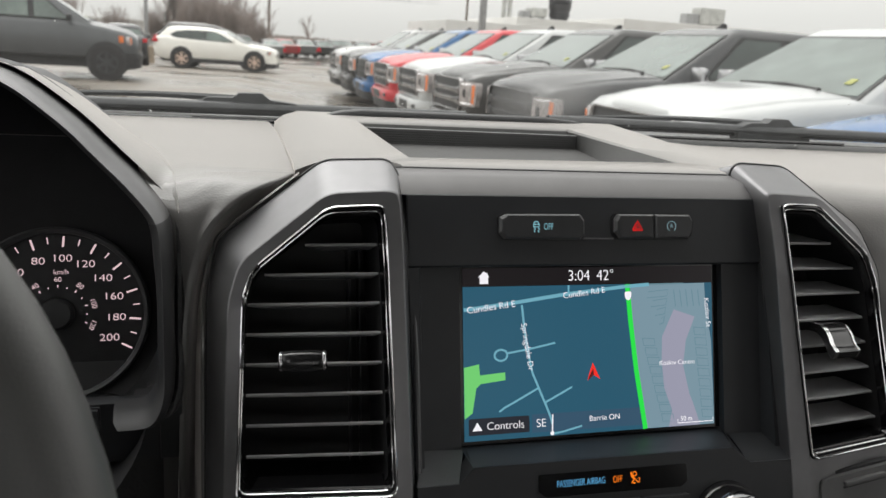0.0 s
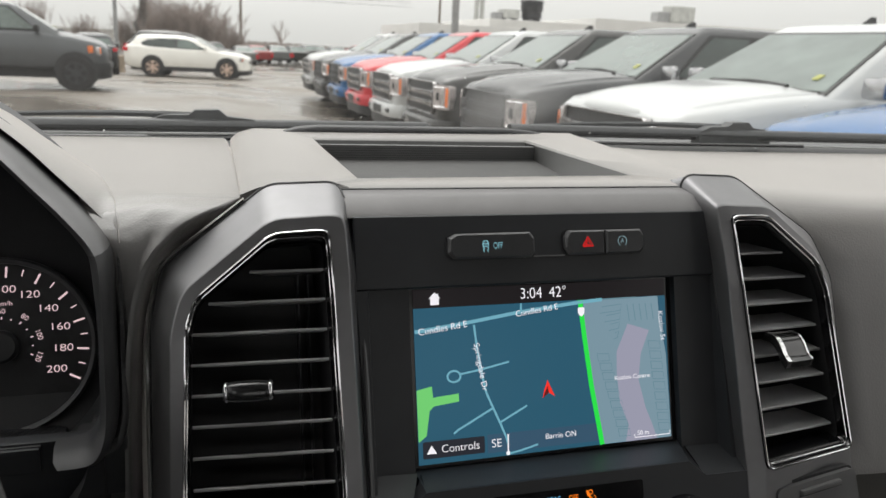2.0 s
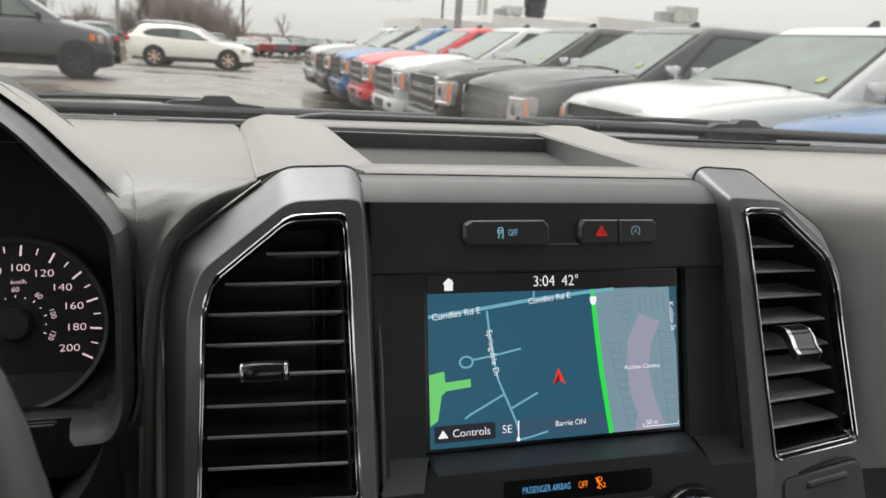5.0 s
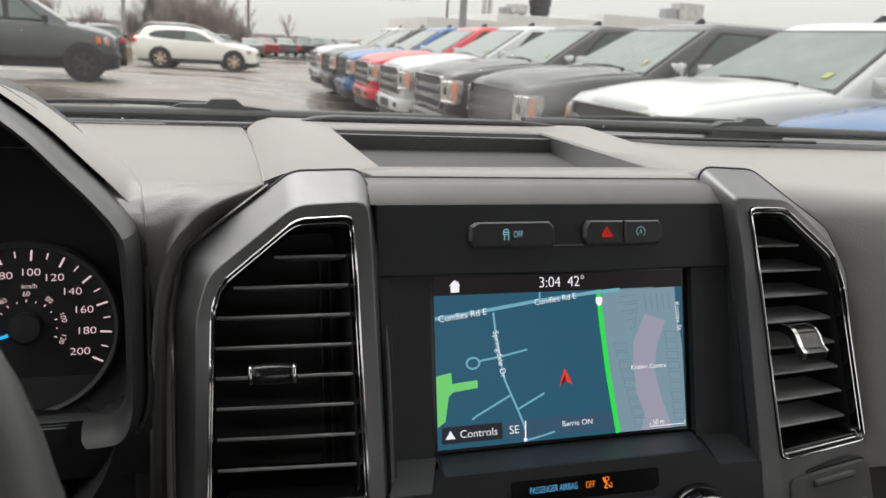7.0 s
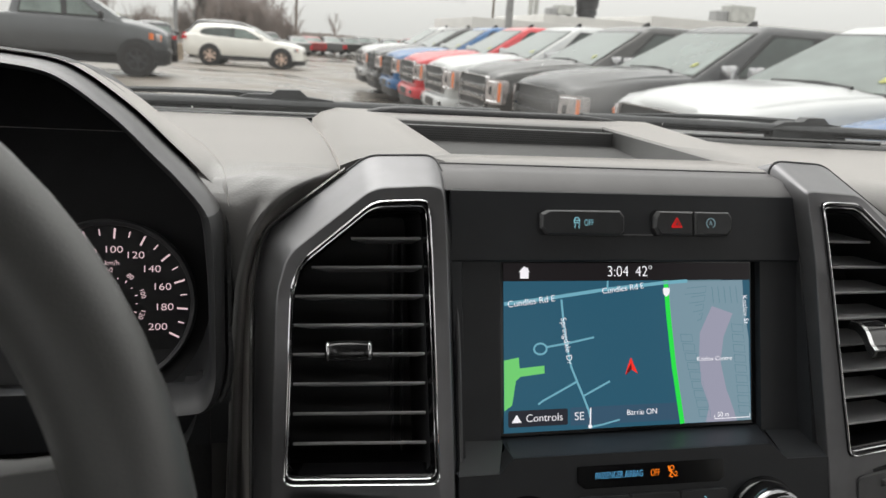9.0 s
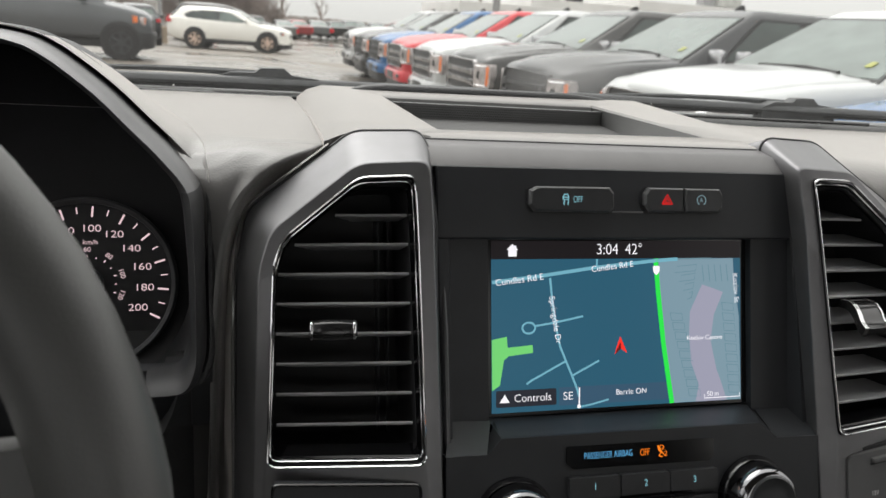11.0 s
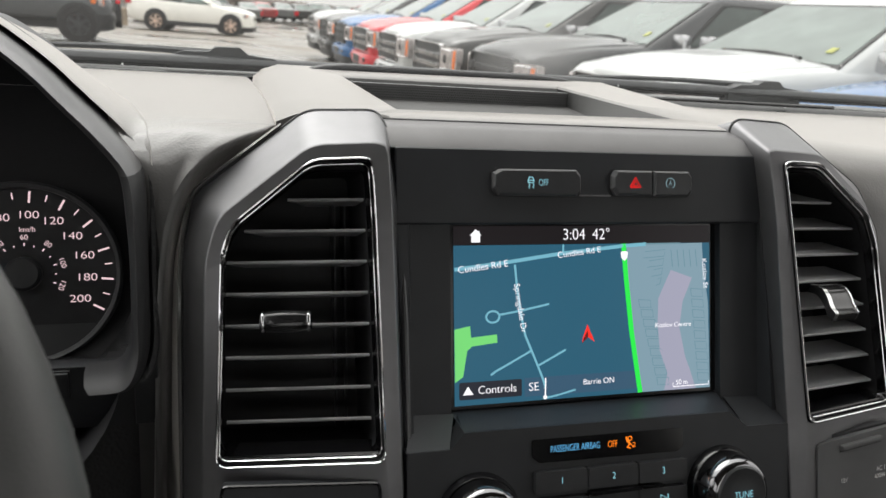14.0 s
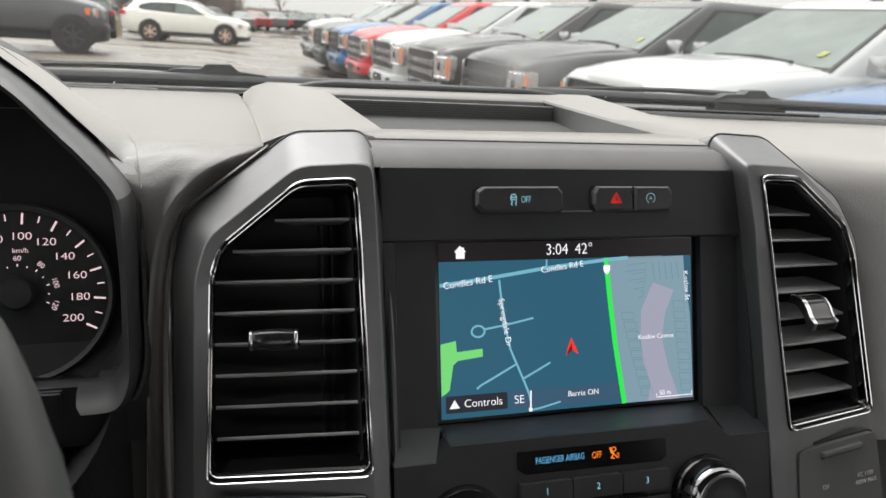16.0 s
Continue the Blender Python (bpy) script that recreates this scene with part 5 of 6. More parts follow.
def vehicle(name, label, spec, kind):
    """A parked vehicle that faces +x, its front at x = 0, with body, cabin, glass, lamps and wheels."""
    v = thing(name, label, kind)
    W = spec["w"]
    part("body", loft([section(x, w, zb, zt, cr) for x, w, zb, zt, cr in spec["body"]], cap0=True, cap1=True), PAINT, v, angle=50)
    if "hood" in spec:  # the raised middle of the bonnet, with a rolled front edge
        x1, drop, rise = spec["hood"]
        top = sorted((x, w, zt + cr) for x, w, _, zt, cr in spec["body"])
        height = lambda x: next(za + (zb - za) * (x - xa) / (xb - xa) for (xa, _, za), (xb, _, zb) in zip(top, top[1:]) if xa <= x <= xb)
        rings = []
        for x, lift in ((-0.045, -drop), (-0.035, -0.35 * drop), (-0.055, 0.0), (-0.10, 0.5 * rise), (-0.22, 0.85 * rise), (-0.5, rise), (-0.9, rise), (x1, 0.7 * rise)):
            z = height(min(x, -0.08)) + lift
            half = W * (0.80 if x > -0.08 else 0.84)
            rings.append([(x - 0.11 * (abs(k) ** 3), half * k, z - 0.030 * abs(k) ** 2 - (0.035 if abs(k) == 1 else 0)) for k in (-1, -0.97, -0.9, -0.72, -0.62, -0.4, 0, 0.4, 0.62, 0.72, 0.9, 0.97, 1)])
        for r in rings[3:]:  # two creases along it
            for i in (4, 5, 6, 7, 8):
                r[i] = (r[i][0], r[i][1], r[i][2] + 0.014)
        part("hood", loft(rings, closed=False), PAINT, v, angle=50)
        part("cowl", loft([[(x1 + 0.03 - 0.10 * abs(k) ** 2, W * 0.90 * k, height(x1) + 0.012 - 0.03 * k * k), (x1 - 0.16 - 0.10 * abs(k) ** 2, W * 0.90 * k, height(x1) + 0.030 - 0.03 * k * k)] for k in (-1, -0.6, -0.2, 0.2, 0.6, 1)], closed=False), BLACKPLAST, v)
    (xa, xb, zb, wb), (xc, xd, zt, wt) = spec["cab"]
    mid = lambda a, b, t: a + (b - a) * t

    def ringc(t, inset=0.0, z=None, rear=0.0, side=0.0):
        x0, x1, w = mid(xa, xc, t) - inset, mid(xb, xd, t) + rear, mid(wb, wt, t) - side
        pts = rounded([(x0, -w + 0.02), (x0, w - 0.02), (x1, w - 0.03), (x1, -w + 0.03)], 0.10, 3)
        return [(x, y, mid(zb, zt, t) if z is None else z) for x, y in pts]
    part("cabin", loft([ringc(-0.1), ringc(0.0), ringc(0.5), ringc(0.92)] + [ringc(1.0, ins, zt + up, rear, side) for ins, rear, side, up in spec.get("roof", ((0.05, 0.05, 0.05, 0.03), (0.22, 0.22, 0.22, 0.055), (0.5, 0.5, 0.5, 0.06)))], cap1=True), PAINT, v, angle=35)

    def pane_on(nm, quad, out, lab="", mat=CARGLASS):
        quad = [Vector(q) for q in quad]
        nrm = (quad[1] - quad[0]).cross(quad[-1] - quad[0]).normalized() * out
        part(nm, loft([[p - nrm * 2 for p in quad], [p + nrm for p in quad]], cap0=True, cap1=True), mat, v, lab, smooth=False)

    def P(t, end, side, k=0.88):
        x = mid(xa, xc, t) if end == 0 else mid(xb, xd, t)
        return (x, side * (mid(wb, wt, t) - 0.02) * k, mid(zb, zt, t))
    pane_on("gasket", [P(0.0, 0, 1, 0.965), P(0.0, 0, -1, 0.965), P(0.94, 0, -1, 0.945), P(0.94, 0, 1, 0.945)], -0.004, "black windscreen edge", BLACKPLAST)
    pane_on("windscreen", [P(0.05, 0, 1, 0.93), P(0.05, 0, -1, 0.93), P(0.90, 0, -1, 0.91), P(0.90, 0, 1, 0.91)], -0.008, "grey-green tinted windscreen")
    pane_on("rear_window", [P(0.15, 1, 1, 0.85), P(0.15, 1, -1, 0.85), P(0.85, 1, -1, 0.85), P(0.85, 1, 1, 0.85)], 0.008)
    for s in (1, -1):
        cuts = spec.get("doors", ())
        for k, outline in enumerate(spec.get("glass", ())):  # curved window outlines, as (x, share of the height)
            at = lambda o: [(x, s * mid(wb, wt, t), mid(zb, zt, t)) for x, t in o]
            cx = sum(x for x, _ in outline) / len(outline)
            pane_on("window_trim", at([(cx + (x - cx) * 1.07, 0.53 + (t - 0.53) * 1.16) for x, t in outline]), 0.004 * s, "black window trim", BLACKPLAST)
            pane_on("side_window", at(outline), 0.008 * s, mat=SIDEGLASS if k else CARGLASS)
        wlo, whi, zlo, zhi = mid(wb, wt, 0.03), mid(wb, wt, 0.91), mid(zb, zt, 0.03), mid(zb, zt, 0.91)
        if cuts:
            pane_on("window_trim", [(cuts[0][0] + 0.07, s * wlo, zlo), (cuts[-1][2] - 0.05, s * wlo, zlo), (cuts[-1][3] - 0.04, s * whi, zhi), (cuts[0][1] + 0.03, s * whi, zhi)], -0.004 * s, "black window trim", BLACKPLAST)
        for x0b, x0t, x1b, x1t in cuts:
            wlo, whi = mid(wb, wt, 0.08), mid(wb, wt, 0.86)
            zlo, zhi = mid(zb, zt, 0.08), mid(zb, zt, 0.86)
            pane_on("side_window", [(x0b, s * wlo, zlo), (x1b, s * wlo, zlo), (x1t, s * whi, zhi), (x0t, s * whi, zhi)], -0.008 * s, mat=spec.get("side", SIDEGLASS))
        part("mirror", box(spec["mirror"] - 0.06, spec["mirror"] + 0.04, min(s * (W - 0.04), s * (W + 0.17)), max(s * (W - 0.04), s * (W + 0.17)), zb - 0.01, zb + 0.15, 0.04, 2), spec.get("mirror_mat", BLACKPLAST), v)
        hx = spec["lamp"][0]
        corner = pose(hx - 0.045, s * (W - 0.19), spec["lamp"][1], 0, 0, s * 24)
        hl = spec["lamp"][2]
        head = part("headlight", moved(prism(rounded([(-0.155, -hl), (0.15, -hl), (0.165, hl * 0.2), (0.15, hl), (-0.155, hl)], 0.03, 3), -0.085, 0.10, 0.02, 2), corner @ pose(0, 0, 0, 0, 0, 90)), LAMPGLASS, v)
        part("projector", moved(box(-0.05, 0.090, -0.060, 0.010, -hl * 0.32, hl * 0.40, 0.02, 2), corner @ pose(0, -s * 0.05, 0)), BLACKPLAST, head, "dark lamp interior")
        part("light_bar", moved(box(-0.05, 0.092, -0.11, 0.11, hl * 0.74, hl * 0.86, 0.01, 1), corner @ pose(0, -s * 0.03, 0)), CARCHROME, head, "bright upper light bar")
        part("light_bar", moved(box(-0.05, 0.092, -0.11, 0.11, -hl * 0.86, -hl * 0.74, 0.01, 1), corner @ pose(0, -s * 0.03, 0)), CARCHROME, head, "bright lower light bar")
        part("marker", moved(box(-0.13, 0.096, -0.030, 0.025, -hl * 0.8, hl * 0.8, 0.02, 2), corner @ pose(0, s * 0.105, 0)), ORANGE, head, "amber side marker")
        if "side_marker" in spec:
            part("side_marker", box(-0.43, -0.33, min(s * (W - 0.03), s * (W + 0.012)), max(s * (W - 0.03), s * (W + 0.012)), 0.84, 0.98, 0.01), ORANGE, v, "amber side marker")
        xr = spec["body"][-1][0]
        tz, th = spec.get("tail", (spec["lamp"][1] + 0.02, 0.16))
        part("taillight", moved(box(-0.03, 0.18, -0.09, 0.09, -th, th, 0.02, 2), pose(xr, s * (W - 0.12), tz)), REDLENS, v)
        for x in spec["axles"]:
            r = spec["tyre"]
            part("wheel_arch", moved(lathe([(r * 1.13, -0.02), (r * 1.13, 0.012), (r * 1.06, 0.016), (0.05, 0.004)], 28), pose(x, s * (W - 0.008), r + 0.03, 0, 0, 180 if s > 0 else 0)), BLACKPLAST, v)
            wheel_at(v, x, s * (W - 0.10), r, 0.25, spec["rim"])
    gx, gz, gh, gw = spec["grille"]
    g = part("grille", box(gx - 0.05, gx + 0.03, -gw, gw, gz - gh, gz + gh, 0.02), BLACKPLAST, v)
    if spec["bars"]:
        rim = rounded([(-gw, -gh), (gw, -gh), (gw + 0.05, 0.0), (gw, gh), (-gw, gh), (-gw - 0.05, 0.0)], 0.05, 3)
        grow = lambda k, o: [(gx + o, y * k, gz + z * k) for y, z in rim]
        part("surround", loft([grow(1.03, 0.0), grow(1.03, 0.045), grow(1.01, 0.055), grow(0.965, 0.05), grow(0.955, 0.02)]), spec.get("surround", BARCHROME), g, "bright grille surround")
    for k in spec["bars"]:
        part("bar", box(gx - 0.02, gx + 0.055, -gw, gw, gz + k * gh - 0.034, gz + k * gh + 0.032, 0.014, 2), BARCHROME, g)
        for t in (-1, 1):
            part("bar_end", box(gx - 0.02, gx + 0.06, min(t * gw, t * gw * 0.78), max(t * gw, t * gw * 0.78), gz + k * gh - 0.045, gz + k * gh + 0.045, 0.015, 2), BARCHROME, g)
    bz0, bz1 = spec["bumper"]
    out = spec.get("bumper_out", 0.07)
    profile = [(s * (W - ins), x) for s, ins, x in ((-1, 0.02, -0.30), (-1, 0.05, -0.16), (-1, 0.20, -0.03), (-1, 0.5, 0.0), (1, 0.5, 0.0), (1, 0.20, -0.03), (1, 0.05, -0.16), (1, 0.02, -0.30))]
    bumper = part("bumper", loft([[(x - 0.10, y * 0.96, bz0), (x + out * 0.7, y, bz0), (x + out, y, bz0 + 0.04), (x + out, y, bz1 - 0.05), (x + out * 0.6, y, bz1), (x - 0.10, y * 0.96, bz1)] for y, x in profile], cap0=True, cap1=True), spec["bumper_mat"], v, angle=40)
    part("valance", loft([[(x - 0.10, y * 0.95, bz0 - 0.20), (x + out * 0.2, y * 0.97, bz0 - 0.17), (x + out * 0.4, y * 0.98, bz0 + 0.01), (x - 0.10, y * 0.95, bz0 + 0.01)] for y, x in profile], cap0=True, cap1=True), BLACKPLAST, v, angle=40)
    if kind == "pickup truck":
        part("intake", box(out - 0.03, out + 0.008, -0.30, 0.30, bz0 + 0.025, bz1 - 0.04, 0.01, 1), BLACKPLAST, bumper)
        for s in (-1, 1):
            part("fog_lamp", moved(box(-0.04, 0.012, -0.10, 0.10, -0.04, 0.04, 0.02, 1), pose(out - 0.012, s * (W - 0.34), (bz0 + bz1) / 2)), BLACKPLAST, bumper)
        part("antenna", loft([[(xc - 0.25, -0.012, zt + 0.04), (xc - 0.25, 0.012, zt + 0.04), (xc - 0.42, 0.02, zt + 0.04), (xc - 0.42, -0.02, zt + 0.04)], [(xc - 0.36, -0.004, zt + 0.12), (xc - 0.36, 0.004, zt + 0.12), (xc - 0.41, 0.004, zt + 0.12), (xc - 0.41, -0.004, zt + 0.12)]], cap1=True), BLACKPLAST, v, "black roof fin")
    if kind == "pickup truck":
        u = Vector((xc - xa, 0, zt - zb)).normalized()
        o = Vector((xa, 0.62, zb)) + u * 0.22 + Vector((u.z, 0, -u.x)) * 0.012
        part("sticker", loft([[o + Vector((0, sy * 0.034, 0)) + u * sz + Vector((u.z, 0, -u.x)) * k for sy, sz in ((-1, -0.036), (1, -0.036), (1, 0.036), (-1, 0.036))] for k in (0, 0.004)], cap0=True, cap1=True), STICKER, v, "yellow windscreen sticker", smooth=False)
    part("wiper", tube([(xa + 0.03, 0.55, zb + 0.05), (xa - 0.04, 0.1, zb + 0.07), (xa - 0.02, -0.45, zb + 0.055)], 0.018, 6), BLACKPLAST, v)
    part("underside", box(spec["body"][-1][0] + 0.2, -0.3, -W + 0.25, W - 0.25, 0.26, spec["body"][3][2] + 0.05, 0.03), BLACKPLAST, v)
    if kind == "suv":
        for s in (-1, 1):
            a, b = sorted((s * (W - 0.06), s * (W + 0.004)))
            part("cladding", box(spec["axles"][1] + 0.36, spec["axles"][0] - 0.36, a, b, spec["body"][4][2] - 0.02, spec["body"][4][2] + 0.13, 0.015, 1), BLACKPLAST, v, "black lower cladding")
    return v


PICKUP = dict(
    w=1.0, body=[(-0.02, 0.80, 0.62, 1.09, 0.03), (-0.07, 0.90, 0.58, 1.18, 0.04), (-0.16, 0.955, 0.56, 1.225, 0.045), (-0.34, 0.99, 0.54, 1.26, 0.04), (-0.75, 1.0, 0.50, 1.325, 0.045), (-1.25, 1.0, 0.50, 1.375, 0.03), (-1.6, 1.0, 0.50, 1.38, 0.0), (-3.70, 1.0, 0.50, 1.38, 0.0), (-3.9, 0.99, 0.52, 1.38, 0.0), (-5.70, 0.98, 0.55, 1.38, 0.0), (-5.82, 0.92, 0.60, 1.33, 0.0)],
    cab=((-1.26, -3.80, 1.37, 0.955), (-2.10, -3.60, 1.885, 0.755)), doors=[(-1.74, -2.20, -2.62, -2.64), (-2.70, -2.72, -3.55, -3.42)],
    mirror=-1.55, lamp=(-0.07, 0.985, 0.15), axles=(-0.93, -4.60), tyre=0.41, rim=RIM, grille=(-0.03, 0.96, 0.20, 0.64), bars=(0.28, -0.35), bumper=(0.50, 0.70), bumper_mat=CARCHROME, hood=(-1.22, 0.10, 0.022), mirror_mat=CARCHROME)
MIDSIZE = dict(PICKUP, w=0.95, side_marker=True, side=CARGLASS, bumper_out=0.03, body=[(-0.02, 0.66, 0.60, 0.86, 0.02), (-0.06, 0.78, 0.54, 0.95, 0.03), (-0.16, 0.87, 0.50, 1.02, 0.04), (-0.34, 0.93, 0.48, 1.08, 0.05), (-0.75, 0.95, 0.46, 1.17, 0.05), (-1.25, 0.95, 0.46, 1.24, 0.03), (-1.6, 0.95, 0.46, 1.26, 0.0), (-3.28, 0.95, 0.46, 1.26, 0.0), (-3.4, 0.94, 0.48, 1.24, 0.0), (-5.20, 0.93, 0.52, 1.24, 0.0), (-5.32, 0.88, 0.56, 1.20, 0.0)],
    mirror=-1.40, cab=((-1.02, -3.28, 1.24, 0.90), (-1.88, -3.12, 1.79, 0.70)), doors=[(-1.46, -1.96, -2.10, -2.12), (-2.22, -2.24, -3.04, -2.96)], lamp=(-0.17, 0.88, 0.09), axles=(-0.70, -3.95), tyre=0.385, rim=RIMDARK, mirror_mat=BLACKPLAST, hood=(-1.00, 0.06, 0.012), grille=(-0.03, 0.80, 0.13, 0.52), bars=(), bumper=(0.46, 0.62), bumper_mat=BLACKPLAST)
WAGON = dict(
    w=0.96, body=[(-0.02, 0.66, 0.44, 0.80, 0.03), (-0.10, 0.82, 0.36, 0.90, 0.04), (-0.40, 0.92, 0.32, 0.98, 0.05), (-0.95, 0.955, 0.30, 1.05, 0.05), (-1.35, 0.96, 0.30, 1.11, 0.0), (-3.2, 0.96, 0.30, 1.17, 0.0), (-4.35, 0.95, 0.34, 1.22, 0.0), (-4.66, 0.90, 0.40, 1.22, 0.0), (-4.80, 0.82, 0.50, 1.10, 0.0)],
    roof=((0.16, 0.03, 0.04, 0.05), (0.38, 0.12, 0.10, 0.095), (0.66, 0.32, 0.24, 0.135), (0.98, 0.9, 0.45, 0.155)), cab=((-1.22, -4.70, 1.11, 0.91), (-2.04, -4.36, 1.50, 0.72)),
    glass=(((-1.66, 0.10), (-2.08, 0.62), (-2.34, 0.88), (-2.74, 0.95), (-2.74, 0.12)), ((-2.80, 0.12), (-2.80, 0.95), (-3.45, 0.93), (-3.88, 0.78), (-4.10, 0.50), (-4.04, 0.32), (-3.80, 0.20))),
    mirror=-1.62, mirror_mat=PAINT, lamp=(-0.20, 0.80, 0.07), tail=(1.05, 0.07), axles=(-0.84, -3.70), tyre=0.39, bumper_out=0.02, rim=RIM, grille=(-0.06, 0.70, 0.10, 0.40), bars=(0.0,), bumper=(0.38, 0.56), bumper_mat=PAINT)
SEDAN = dict(
    w=0.90, body=[(-0.02, 0.65, 0.32, 0.66, 0.03), (-0.10, 0.80, 0.28, 0.76, 0.04), (-0.45, 0.88, 0.26, 0.84, 0.05), (-1.0, 0.90, 0.24, 0.92, 0.04), (-1.4, 0.90, 0.24, 0.95, 0.0), (-3.6, 0.90, 0.24, 1.0, 0.0), (-4.4, 0.88, 0.30, 1.0, 0.02), (-4.6, 0.80, 0.36, 0.92, 0.0)],
    cab=((-1.15, -4.0, 0.92, 0.84), (-2.0, -3.3, 1.38, 0.60)), doors=[(-1.85, -2.15, -2.55, -2.56), (-2.65, -2.66, -3.45, -3.15)],
    mirror=-1.6, lamp=(-0.15, 0.64, 0.07), axles=(-0.88, -3.60), tyre=0.33, rim=RIM, grille=(-0.04, 0.56, 0.09, 0.35), bars=(0.0,), bumper=(0.28, 0.42), bumper_out=0.03, bumper_mat=PAINT)


def painted(ob, colour):
    for o in (ob, *ob.children_recursive):
        o.color = (*colour, 1)
    return ob


WHITE, DARK, BLACK, RED, BLUE, SILVER = (0.50, 0.51, 0.51), (0.022, 0.023, 0.026), (0.022, 0.021, 0.020), (0.52, 0.02, 0.03), (0.014, 0.10, 0.27), (0.45, 0.45, 0.45)
ROW_X, ROW_Y, STEP = 2.66, 2.62, 2.42
row = [(BLUE, "bright blue"), (WHITE, "white"), (DARK, "dark grey"), (BLACK, "black"), (WHITE, "white"), (RED, "red"), (BLUE, "bright blue"), (BLACK, "black"), (SILVER, "silver")]
first = None
for i, (colour, word) in enumerate(row):
    y = ROW_Y + STEP * i
    m = pose(ROW_X + (0.27, 0.14, 0.03)[i] if i < 3 else ROW_X, y, land(ROW_X, y), 0, 0, 180)
    if first is None:
        first = vehicle("pickup_truck", "x", PICKUP, "pickup truck")
        first.matrix_basis = m
        ob = first
    else:
        ob = copy_thing(first, m)
    painted(tagged(ob, f"parked {word} pickup truck with chrome grille on wet asphalt", "pickup truck", "pickup trucks in a row"), colour)
    for o in ob.children_recursive:
        kind = o.name.split(".")[0]
        if (kind == "bumper" and i in (0, 5, 6)) or (kind in ("bar", "bar_end", "surround") and i in (2, 6, 7)):
            o.material_slots[0].link = "OBJECT"
            o.material_slots[0].material = PAINT if kind == "bumper" else BLACKPLAST

grey_truck = vehicle("pickup_truck", "x", MIDSIZE, "pickup truck")
grey_truck.matrix_basis = pose(-2.20, 19.61, land(-3, 18.7), 0, 0, 4)
# the paint is lifted a little for the haze in front of the truck
painted(tagged(grey_truck, "dark grey pickup truck with black wheels across the aisle", "pickup truck", "vehicles across the aisle"), (0.085, 0.090, 0.096))
suv = vehicle("suv", "x", WAGON, "suv")
suv.matrix_basis = pose(1.80, 33.2, land(-0.5, 33.2), 0, 0, -10)
painted(tagged(suv, "white crossover SUV with bronze-lit alloy wheels", "suv", "vehicles across the aisle"), (0.82, 0.80, 0.75))
BRONZE = material("bronze_rim", (0.70, 0.52, 0.42), 0.4, 0.4, 0.2, 8)
for o in suv.children_recursive:
    if o.name.startswith("rim"):
        o.material_slots[0].link = "OBJECT"
        o.material_slots[0].material = BRONZE
sedan = vehicle("sedan", "x", SEDAN, "sedan")
sedan.matrix_basis = pose(9, 62, land(9, 62), 0, 0, 165)
painted(tagged(sedan, "dark sedan parked far down the lot", "car", "cars far down the lot"), BLACK)
rng = random.Random(4)
for i in range(13):
    x, y = -2.5 + 1.6 * i + rng.uniform(-0.3, 0.3), 66 + 1.2 * i + rng.uniform(-2, 2)
    src = (sedan, suv)[rng.random() < 0.35]
    word, colour = rng.choice((("dark", BLACK), ("grey", DARK), ("grey", (0.12, 0.12, 0.12)), ("dark", BLACK), ("dark", BLACK), ("red", (0.25, 0.03, 0.03))))
    ob = copy_thing(src, pose(x, y, land(x, y), 0, 0, 95 + rng.uniform(-8, 8)))
    painted(tagged(ob, f"{word} car parked far down the lot", "car", "cars far down the lot"), colour)
for i, (x, y, rz, colour, word, src) in enumerate(((1.75, 38.0, -8, BLACK, "black", suv), (-5.0, 40, 97, DARK, "dark grey", suv), (-6.9, 40.4, 100, BLACK, "black", suv), (-8.8, 40, 98, SILVER, "silver", suv), (-10.8, 40.5, 100, DARK, "dark grey", suv), (-12.8, 40, 100, SILVER, "silver", sedan), (-8.2, 47, 100, WHITE, "white", suv), (-15, 41, 100, WHITE, "white", suv), (6.6, 45, 168, DARK, "dark grey", sedan), (9.5, 46.5, 168, (0.03, 0.05, 0.09), "navy", sedan), (6.4, 51, 165, (0.30, 0.28, 0.06), "olive yellow", sedan), (8.5, 55, 165, BLACK, "black", suv))):
    ob = copy_thing(src, pose(x, y, land(x, y), 0, 0, rz))
    ob.scale = (1.06, 1.05, 1.20) if i == 0 else (1, 1, 1.1) if i < 8 else (1, 1, 1)
    painted(tagged(ob, f"{word} vehicle parked behind the first row", "car", "cars behind the first row"), colour)

# ---- buildings, poles, trees ----
# the haze over the far woods is mixed into their colour
FARWOOD = material("hazy_woods", (0.33, 0.29, 0.27), 0.95, 0, 0.2, 0.2)
PANEL = material("white_cladding", (0.62, 0.61, 0.59), 0.7, 0, 0.08, 0.6)
ROOFMETAL = material("roof_unit_metal", (0.42, 0.42, 0.40), 0.6, 0.2, 0.2, 2)
POLE = material("galvanised_pole", (0.30, 0.30, 0.30), 0.6, 0.3, 0.2, 4)
WOODPOLE = material("timber_pole", (0.16, 0.13, 0.10), 0.85, 0, 0.3, 6)
CONCRETE = material("concrete_base", (0.30, 0.24, 0.18), 0.85, 0, 0.25, 5, 0.3, 60)
# bark and needles are paled to take in the haze of distance
BARK = material("hazed_bark", (0.29, 0.245, 0.225), 0.9, 0, 0.3, 8)
NEEDLES = material("hazed_needles", (0.15, 0.152, 0.14), 0.9, 0, 0.4, 3)

